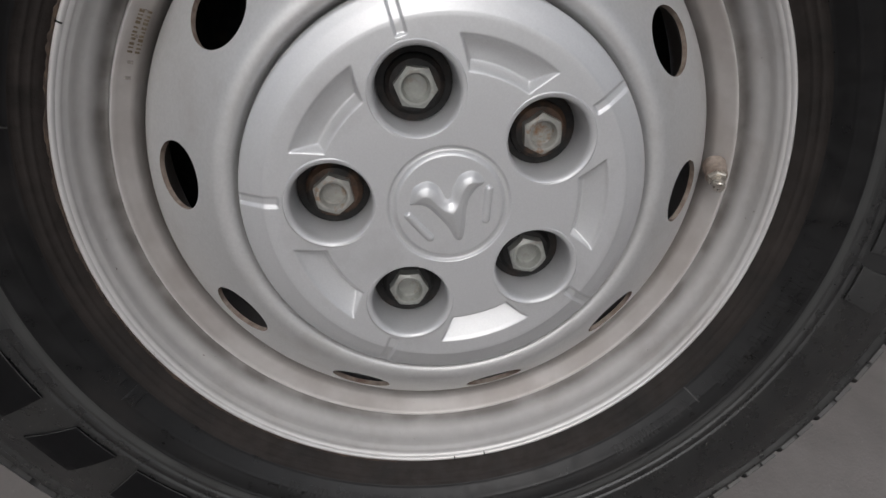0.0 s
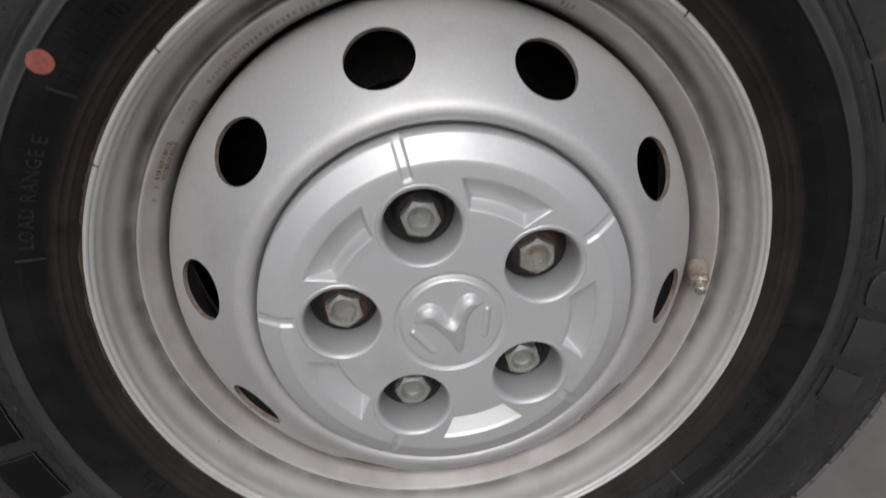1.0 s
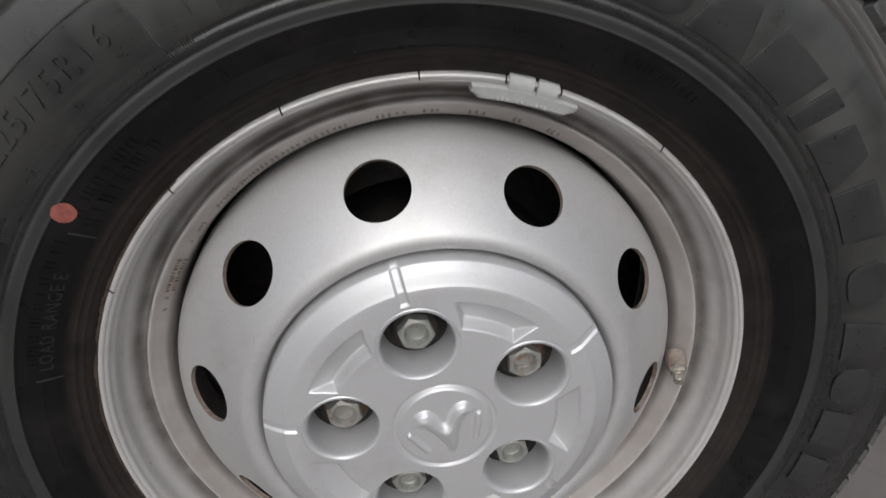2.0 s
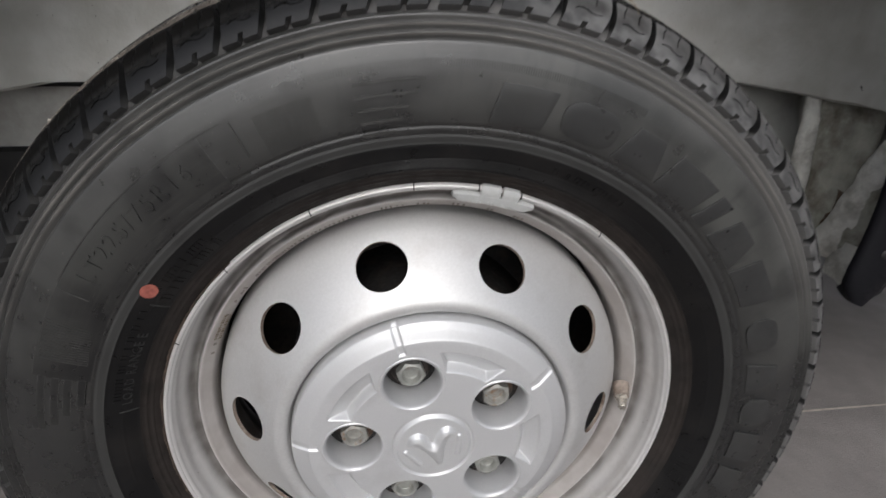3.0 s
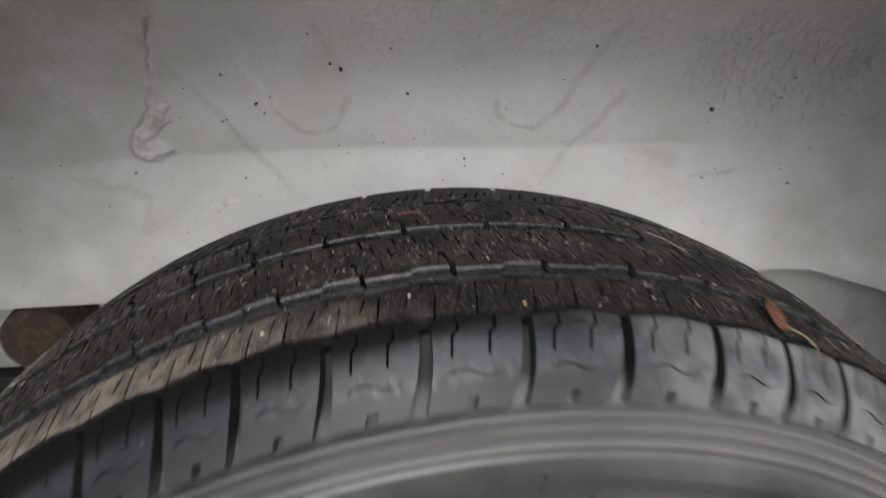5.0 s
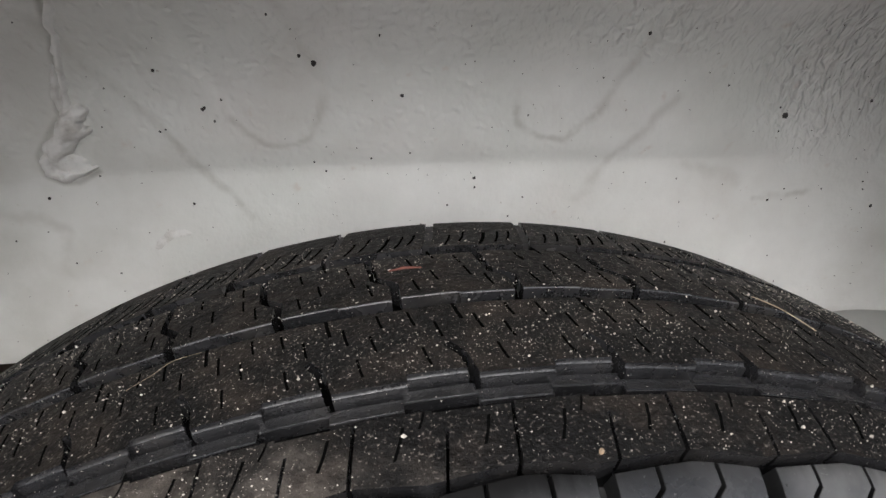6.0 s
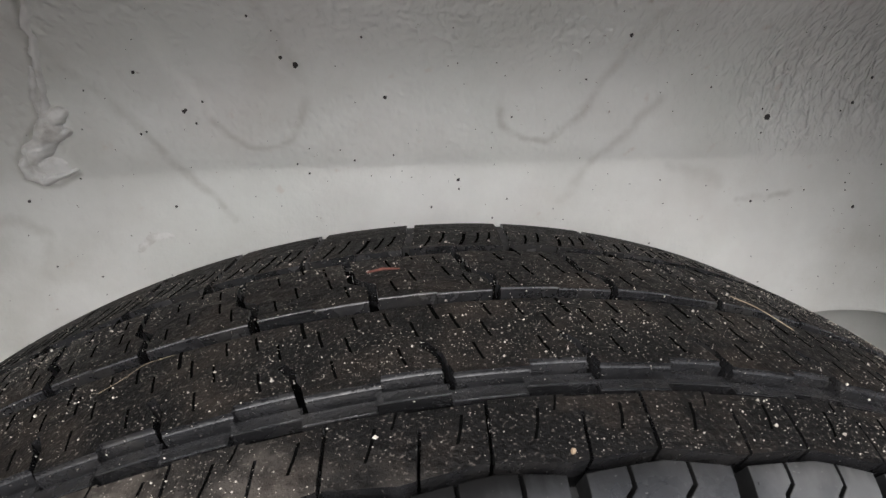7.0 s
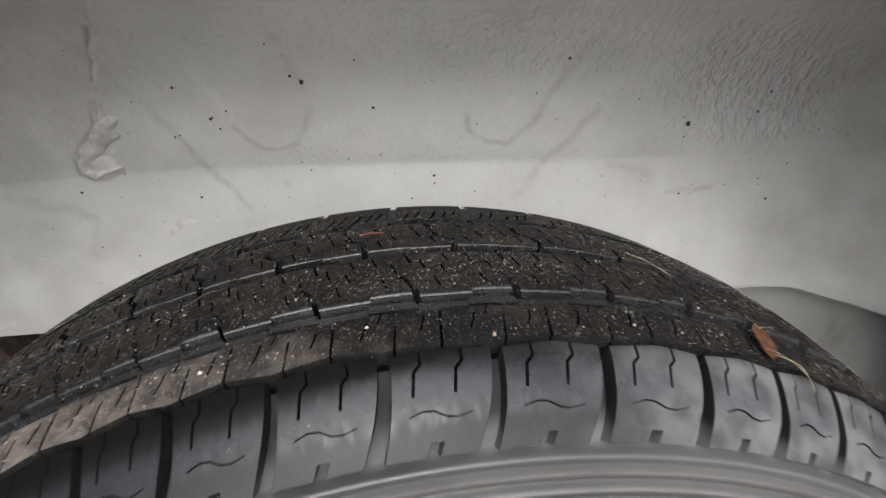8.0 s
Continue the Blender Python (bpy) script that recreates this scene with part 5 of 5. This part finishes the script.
SPECKS = [(0.223, 0.752, 2.2), (-0.063, 0.785, 1.6), (-0.070, 0.789, 1.1), (-0.017, 0.767, 1.2), (0.028, 0.715, 1.2), (0.0285, 0.709, 0.8), (0.308, 0.688, 1.6), (-0.147, 0.748, 1.4), (-0.144, 0.749, 1.2), (0.112, 0.802, 1.3),
          (-0.137, 0.704, 1.0), (-0.213, 0.710, 1.0), (-0.142, 0.781, 1.0), (-0.123, 0.760, 1.1), (-0.118, 0.753, 0.8), (0.279, 0.761, 1.2), (0.282, 0.777, 1.1), (0.228, 0.695, 1.1), (-0.233, 0.7615, 1.4), (-0.122, 0.7607, 1.0)]
for k in range(300):
    SPECKS.append((rnd.uniform(-0.36, 0.36), rnd.uniform(0.62, 0.815), rnd.choice((0.22, 0.25, 0.3, 0.35, 0.4, 0.45, 0.7))))
for x, z, size in SPECKS:
    y = well_y(z)
    if x > 0.31:
        y = 0.168 + 0.103 * math.sqrt(max(0.0, 1 - ((x - 0.31) / 0.104) ** 2)) - (0.271 - y)
    y -= 0.0035 * noise.noise((x * 6, z * 8, y * 6)) + 0.0004
    r = size * 0.001
    rim_ = [bm.verts.new((x + r * rnd.uniform(0.6, 1.1) * math.cos(k * math.pi / 4), y, z + r * rnd.uniform(0.7, 1.2) * math.sin(k * math.pi / 4))) for k in range(8)]
    top = bm.verts.new((x, y - 0.35 * r - 0.0006, z))
    for k in range(8):
        bm.faces.new((top, rim_[k], rim_[(k + 1) % 8]))
tagged(part("tar_specks", bm, M_SPECK, well, "scattered dark tar specks"), kind="stuff")
bm = bmesh.new()
tube(bm, [(0.4125, 0.124, 0.626), (0.4120, 0.119, 0.622), (0.4122, 0.114, 0.6185), (0.4125, 0.111, 0.617)], [0.0006, 0.0014, 0.0014, 0.0005], 7)
part("tar_streak", bm, M_SPECK, well)

# panels and flanges below the well's edge
bm = bmesh.new()
box(bm, -0.60, 0.302, 0.534, -0.20, 0.345, 0.597)
rail = part("frame_rail", bm, M_PANEL, van, "grey painted frame rail behind the wheel well edge", HOME)
bm = bmesh.new()
tube(bm, [(-0.304, 0.264, 0.580), (-0.304, 0.290, 0.580), (-0.304, 0.304, 0.580)], [0.028, 0.030, 0.034], 28)
part("rubber_bump_stop", bm, M_CRUST, van, "dark rusty round bump stop", HOME)
# Dark plate added behind the rail for the shadowed gap under the well edge.
bm = bmesh.new()
box(bm, -0.75, 0.340, 0.56, 0.22, 0.350, 0.70)
part("gap_shade_plate", bm, M_UNDER, van, "dark plate added as the shadow in the gap above the frame rail", HOME)
bm = bmesh.new()
box(bm, -0.75, 0.290, 0.40, -0.10, 0.310, 0.531)
part("axle_cover", bm, M_UNDER, van, "dark chassis plate", HOME)
bm = bmesh.new()
tube(bm, [(-0.398, 0.262, 0.533), (-0.392, 0.262, 0.531), (-0.386, 0.262, 0.534), (-0.383, 0.262, 0.540)], [0.001, 0.0026, 0.0026, 0.0010], 8)
part("wiring_clip", bm, M_WEIGHT, van, "small white plastic clip", HOME)


def sheet(bm, corners, n=10, rough=0.003, seed=0.0):
    """A dented panel through four corners, with thickness behind it."""
    a, b, c, d = (Vector(p) for p in corners)
    normal = (b - a).cross(d - a).normalized()
    rows = []
    for i in range(n + 1):
        row = []
        for j in range(n + 1):
            u, v = i / n, j / n
            p = a * (1 - u) * (1 - v) + b * u * (1 - v) + c * u * v + d * (1 - u) * v
            p = p + normal * (rough * noise.noise((p.x * 30 + seed, p.y * 30, p.z * 30)) + 0.35 * rough * noise.noise((p.x * 110, p.y * 110 + seed, p.z * 110)))
            row.append(bm.verts.new(p))
        rows.append(row)
    for i in range(n):
        for j in range(n):
            bm.faces.new((rows[i][j], rows[i + 1][j], rows[i + 1][j + 1], rows[i][j + 1]))


bm = bmesh.new()
sheet(bm, [(0.24, 0.325, 0.640), (0.455, 0.268, 0.640), (0.470, 0.235, 0.440), (0.24, 0.320, 0.440)], 16, 0.004)
part("inner_panel", bm, M_PANEL, van, "dull grey inner body panel", HOME, 50)
bm = bmesh.new()
sheet(bm, [(0.455, 0.269, 0.640), (0.440, -0.004, 0.640), (0.440, -0.004, 0.470), (0.470, 0.236, 0.440)], 16, 0.004, 3.0)
part("end_panel", bm, M_PANEL, van, "dull grey end panel of the wheel housing", HOME, 50)


def flange(name, top, foot, width, deep, seed):
    """A hand-sealed folded flange: a lumpy tapered bar."""
    bm = bmesh.new()
    top, foot = Vector(top), Vector(foot)
    axis = (foot - top).normalized()
    across = Vector(width)
    out = Vector(deep)
    rings = []
    for i in range(29):
        t = i / 28
        c = top.lerp(foot, t)
        ring = []
        for k in range(14):
            g = 2 * math.pi * k / 14
            lump = 1 + 0.22 * noise.noise((t * 6 + seed, math.cos(g) * 1.2, math.sin(g) * 1.2)) + 0.10 * noise.noise((t * 30 + seed, k * 0.9, 0.0))
            ring.append(bm.verts.new(c + (across * math.cos(g) + out * math.sin(g)) * lump * (0.75 + 0.3 * t)))
        rings.append(ring)
    for a, b in zip(rings, rings[1:]):
        for k in range(14):
            bm.faces.new((a[k], a[(k + 1) % 14], b[(k + 1) % 14], b[k]))
    bm.faces.new(rings[0])
    bm.faces.new(rings[-1])
    return part(name, bm, M_FLANGE, van, "flange thick with brushed sealer", HOME, 60)


flange("sealed_flange", (0.424, 0.185, 0.612), (0.424, 0.168, 0.470), (0.0, 0.0135, 0.002), (-0.018, 0.0, 0.0), 1.0)
flange("sealed_flange", (0.418, 0.062, 0.590), (0.422, 0.112, 0.462), (0.0, 0.0165, 0.008), (-0.016, 0.0, 0.0), 7.0)
for k, corners in enumerate(([(0.416, 0.172, 0.612), (0.434, 0.105, 0.606), (0.434, 0.100, 0.480), (0.416, 0.150, 0.470)], [(0.412, 0.058, 0.585), (0.430, 0.020, 0.560), (0.428, 0.040, 0.470), (0.412, 0.100, 0.468)])):
    bm = bmesh.new()
    sheet(bm, corners, 18, 0.005, 11.0 + k)
    part("sealed_web", bm, M_WEB, van, "rough sealed web behind the flange", HOME, 60)
bm = bmesh.new()
sheet(bm, [(0.428, 0.150, 0.520), (0.420, 0.108, 0.520), (0.418, 0.100, 0.462), (0.428, 0.150, 0.462)], 10, 0.006, 5.0)
part("rusty_bracket", bm, M_RUSTY, van, "rust brown bracket between the flanges", HOME, 50)
bm = bmesh.new()
sheet(bm, [(0.416, 0.108, 0.476), (0.412, 0.050, 0.486), (0.410, 0.062, 0.440), (0.414, 0.098, 0.440)], 10, 0.005, 9.0)
part("dirty_tab", bm, M_FLANGE, van, "brown stained sealed tab", HOME, 50)

# arch trim and body side
ACX, ACZ, AR = 0.02, 0.56, 0.343
TRIM = [(0.040, 0.040), (0.012, 0.024), (0.002, 0.015), (0.002, 0.010), (0.005, 0.007), (0.012, 0.0045), (0.022, 0.0035), (0.034, 0.0050), (0.043, 0.009), (0.047, 0.014), (0.048, 0.024)]


def wide(a):
    return 1.34 if a < 0 else 1.0


bm = bmesh.new()
cols = []
A0, A1 = -103.0, 106.0
for k in range(97):
    a = A0 + (A1 - A0) * k / 96
    tail = max(ease(abs(a), 98.5, 103.5) if a < 0 else ease(a, 101.5, 106.5), 0.0)
    ring = []
    for d, y in TRIM:
        shrink = math.sqrt(max(0.0, 1 - tail * tail))
        dd = 0.024 + (d - 0.024) * (0.12 + 0.88 * shrink)
        ring.append(bm.verts.new((ACX + (AR + dd) * math.sin(radians(a)) * wide(a), y, ACZ + (AR + dd) * math.cos(radians(a)))))
    cols.append(ring)
for a, b in zip(cols, cols[1:]):
    for j in range(len(TRIM) - 1):
        bm.faces.new((a[j], b[j], b[j + 1], a[j + 1]))
bm.faces.new(cols[0])
bm.faces.new(cols[-1])
trim = part("arch_trim", bm, M_TRIM, van, "black satin plastic wheel arch trim", HOME, 50)
bm = bmesh.new()
bmesh.ops.create_uvsphere(bm, u_segments=14, v_segments=8, radius=0.0045, matrix=Matrix.Translation((0.379, 0.0040, 0.508)) @ Matrix.Diagonal((1, 0.4, 1, 1)))
part("trim_rivet", bm, M_DARKSTEEL, trim, "small dull metal rivet")
# the body side: from the arch out to the sill, the roof and both ends
bm = bmesh.new()
X0, X1, Z0, Z1 = -2.6, 1.6, 0.47, 2.30
cols = []
for k in range(97):
    a = radians(-103.0 + 206.0 * k / 96)
    c = Vector((ACX + (AR + 0.046) * math.sin(a) * wide(a), ACZ + (AR + 0.046) * math.cos(a)))
    d = Vector((math.sin(a), math.cos(a)))
    reach = 1e9
    for lim, comp, pos in ((X1, d.x, c.x), (X0, d.x, c.x), (Z1, d.y, c.y), (Z0, d.y, c.y)):
        if abs(comp) > 1e-6 and (lim - pos) / comp > -1e-6:
            reach = min(reach, max((lim - pos) / comp, 0.0))
    ring = []
    for f, dist in enumerate((0.0, 0.03, 0.08, 0.16, reach)):
        p = c + d * min(dist, reach)
        y = (0.018, 0.022, 0.026, 0.028, 0.028)[f] + 0.06 * ease(p.y, 1.0, 2.3)
        ring.append(bm.verts.new((p.x, y, p.y)))
    cols.append(ring)
for a, b in zip(cols, cols[1:]):
    for j in range(4):
        if (a[j].co - a[j + 1].co).length > 1e-6 or (b[j].co - b[j + 1].co).length > 1e-6:
            bm.faces.new((a[j], b[j], b[j + 1], a[j + 1]))
bmesh.ops.remove_doubles(bm, verts=bm.verts, dist=1e-5)
body = part("body_side", bm, M_BODY, van, "dark graphite painted body side", HOME, 40)
bm = bmesh.new()
box(bm, X0, 0.08, 2.26, X1, 1.95, 2.34)
part("roof", bm, M_BODY, van, "dark van roof", HOME)
bm = bmesh.new()
box(bm, X0, 1.90, 0.47, X1, 1.95, 2.26)
part("body_side", bm, M_BODY, van, "dark graphite painted body side", HOME)
bm = bmesh.new()
box(bm, X0, 0.02, 0.47, X0 + 0.05, 1.90, 2.26)
part("end_wall", bm, M_BODY, van, "dark van end wall", HOME)
bm = bmesh.new()
box(bm, X1 - 0.05, 0.02, 0.47, X1, 1.90, 2.26)
part("end_wall", bm, M_BODY, van, "dark van end wall", HOME)
bm = bmesh.new()
box(bm, X0 + 0.05, 0.36, 0.56, X1 - 0.05, 1.90, 0.60)
part("underbody", bm, M_UNDER, van, "dark underbody floor", HOME)
bm = bmesh.new()
tube(bm, [(0, 0.15, ZC), (0, 1.70, ZC)], [0.04, 0.04], 24)
part("axle_beam", bm, M_UNDER, van, "dark axle beam", HOME)

# ---- loose bits on the tread ----
def on_tread(deg, y_mm, h=0.0):
    r, y = on_tyre(s_at_y(y_mm / 1000.0), h)
    return Vector((r * math.sin(radians(deg)), y, ZC + r * math.cos(radians(deg))))


leaf = bmesh.new()
rows = []
for i in range(11):
    t = i / 10
    half = 0.75 * min(1.0, 4 * t + 0.35, 3.2 * (1 - t) + 0.25)
    row = []
    for j in range(7):
        u = (j - 3) / 3
        edge = 1 + 0.22 * noise.noise((i * 0.7, u * 2, 5.0))
        row.append(leaf.verts.new(on_tread(20.05 + 0.75 * t + u * half * edge, 26.5 + 22.0 * t + 0.8 * u, 0.0012 + 0.0022 * t + 0.0012 * u * u * (1 - t) + 0.0012 * noise.noise((i * 0.5, j * 0.5, 1.0)))))
    rows.append(row)
for a, b in zip(rows, rows[1:]):
    for j in range(6):
        leaf.faces.new((a[j], a[j + 1], b[j + 1], b[j]))
bmesh.ops.solidify(leaf, geom=leaf.faces[:], thickness=0.0003)
tagged(part("dry_leaf", leaf, M_LEAF, None, "curled dry brown leaf scrap lying on the tyre tread", smooth=50), category="leaf")


def strand(points, radius, label):
    bm = bmesh.new()
    pts = [on_tread(*p) for p in points]
    path = []
    for i in range(len(pts) - 1):
        a, b, c, d = pts[max(i - 1, 0)], pts[i], pts[i + 1], pts[min(i + 2, len(pts) - 1)]
        for k in range(6):
            t = k / 6
            path.append(0.5 * (2 * b + (c - a) * t + (2 * a - 5 * b + 4 * c - d) * t * t + (3 * b - a - 3 * c + d) * t ** 3))
    path.append(pts[-1])
    tube(bm, path, radius, 6)
    tagged(part("straw", bm, M_STRAW, None, label, smooth=60), category="straw", group="straws on the tread")


strand([(20.0, 32.0, 0.002), (21.0, 28.0, 0.003), (22.2, 22.0, 0.003), (22.9, 18.0, 0.001)], 0.00012, "dry straw bent across the tyre shoulder")
strand([(20.4, 29.0, 0.002), (21.5, 25.0, 0.004), (22.6, 23.0, 0.002)], 0.00016, "thin dry straw by the leaf on the tread")
strand([(20.1, 44.5, 0.001), (21.5, 48.0, 0.003), (24.0, 58.0, 0.001)], 0.00014, "thin pale straw by the leaf on the tread")
strand([(15.3, 103.0, 0.001), (16.2, 94.0, 0.002), (17.4, 84.0, 0.001)], 0.00018, "pale straw lying across the tread")
strand([(-17.8, 80.0, 0.001), (-16.6, 82.0, 0.002), (-15.8, 86.0, 0.002), (-14.6, 88.0, 0.001)], 0.00005, "pale fibre curled on the tread")
bm = bmesh.new()
tube(bm, [on_tread(-5.4, 117.0, 0.0007), on_tread(-4.6, 116.4, 0.0016), on_tread(-3.6, 117.0, 0.0007)], [0.0003, 0.0006, 0.0003], 7)
tagged(part("bark_chip", bm, M_BARK, None, "small reddish bark chip on the tread", smooth=60), category="bark chip")

rnd = random.Random(3)
verts, faces = [], []
for k in range(34000):
    deg = rnd.uniform(-62, 62)
    y = rnd.choice((rnd.uniform(26, 43), rnd.uniform(58, 88), rnd.uniform(58, 88), rnd.uniform(98, 130), rnd.uniform(98, 130), rnd.uniform(141, 165), rnd.uniform(24, 165)))
    if noise.noise((deg * 0.12, y * 0.05, 4.0)) + rnd.uniform(-0.5, 0.5) < -0.12:
        continue
    size = 0.000105 * math.exp(rnd.gauss(0.0, 0.5)) * (2.4 if rnd.random() < 0.018 else 1.0)
    c = on_tread(deg, y, size * 0.4)
    i = len(verts)
    verts += [c + Vector(o) * size * rnd.uniform(0.7, 1.3) for o in ((1, 0, 0), (-1, 0, 0), (0, 1, 0), (0, -1, 0), (0, 0, 1), (0, 0, -1))]
    faces += [(i + p, i + q, i + s_) for p, q, s_ in ((0, 2, 4), (2, 1, 4), (1, 3, 4), (3, 0, 4), (2, 0, 5), (1, 2, 5), (3, 1, 5), (0, 3, 5))]
me = bpy.data.meshes.new("grit")
me.from_pydata(verts, [], faces)
me.materials.append(M_GRIT)
tagged(new("grit", me), "pale road grit scattered over the tyre tread", "grit", kind="stuff")
bm = bmesh.new()
c = on_tread(1.2, 26.5, 0.0008)
bmesh.ops.create_icosphere(bm, subdivisions=2, radius=0.0008, matrix=Matrix.Translation(c) @ Matrix.Diagonal((0.8, 0.8, 1.2, 1)))
for v in bm.verts:
    v.co += (v.co - c) * 0.25 * noise.noise(v.co * 900)
tagged(part("pebble", bm, M_PEBBLE, None, "small tan pebble stuck on a tread block", smooth=60), category="pebble")

# ---- tread pieces ----
fine = {"wavy_sipe": bmesh.new(), "sipe": bmesh.new()}
for k, start in enumerate(STARTS):
    at = turned(start)
    for name, me in pitch_meshes(k):
        if name in fine:
            b = bmesh.new()
            b.from_mesh(me)
            keep = {v: fine[name].verts.new(at @ v.co) for v in b.verts}
            for f in b.faces:
                fine[name].faces.new([keep[v] for v in f.verts])
            b.free()
        else:
            part(name, me, None, tyre, at=at)
for name, bm in fine.items():
    tagged(part(name, bm, M_SIPE, tyre, "narrow dark sipes in the tread blocks"), kind="stuff")
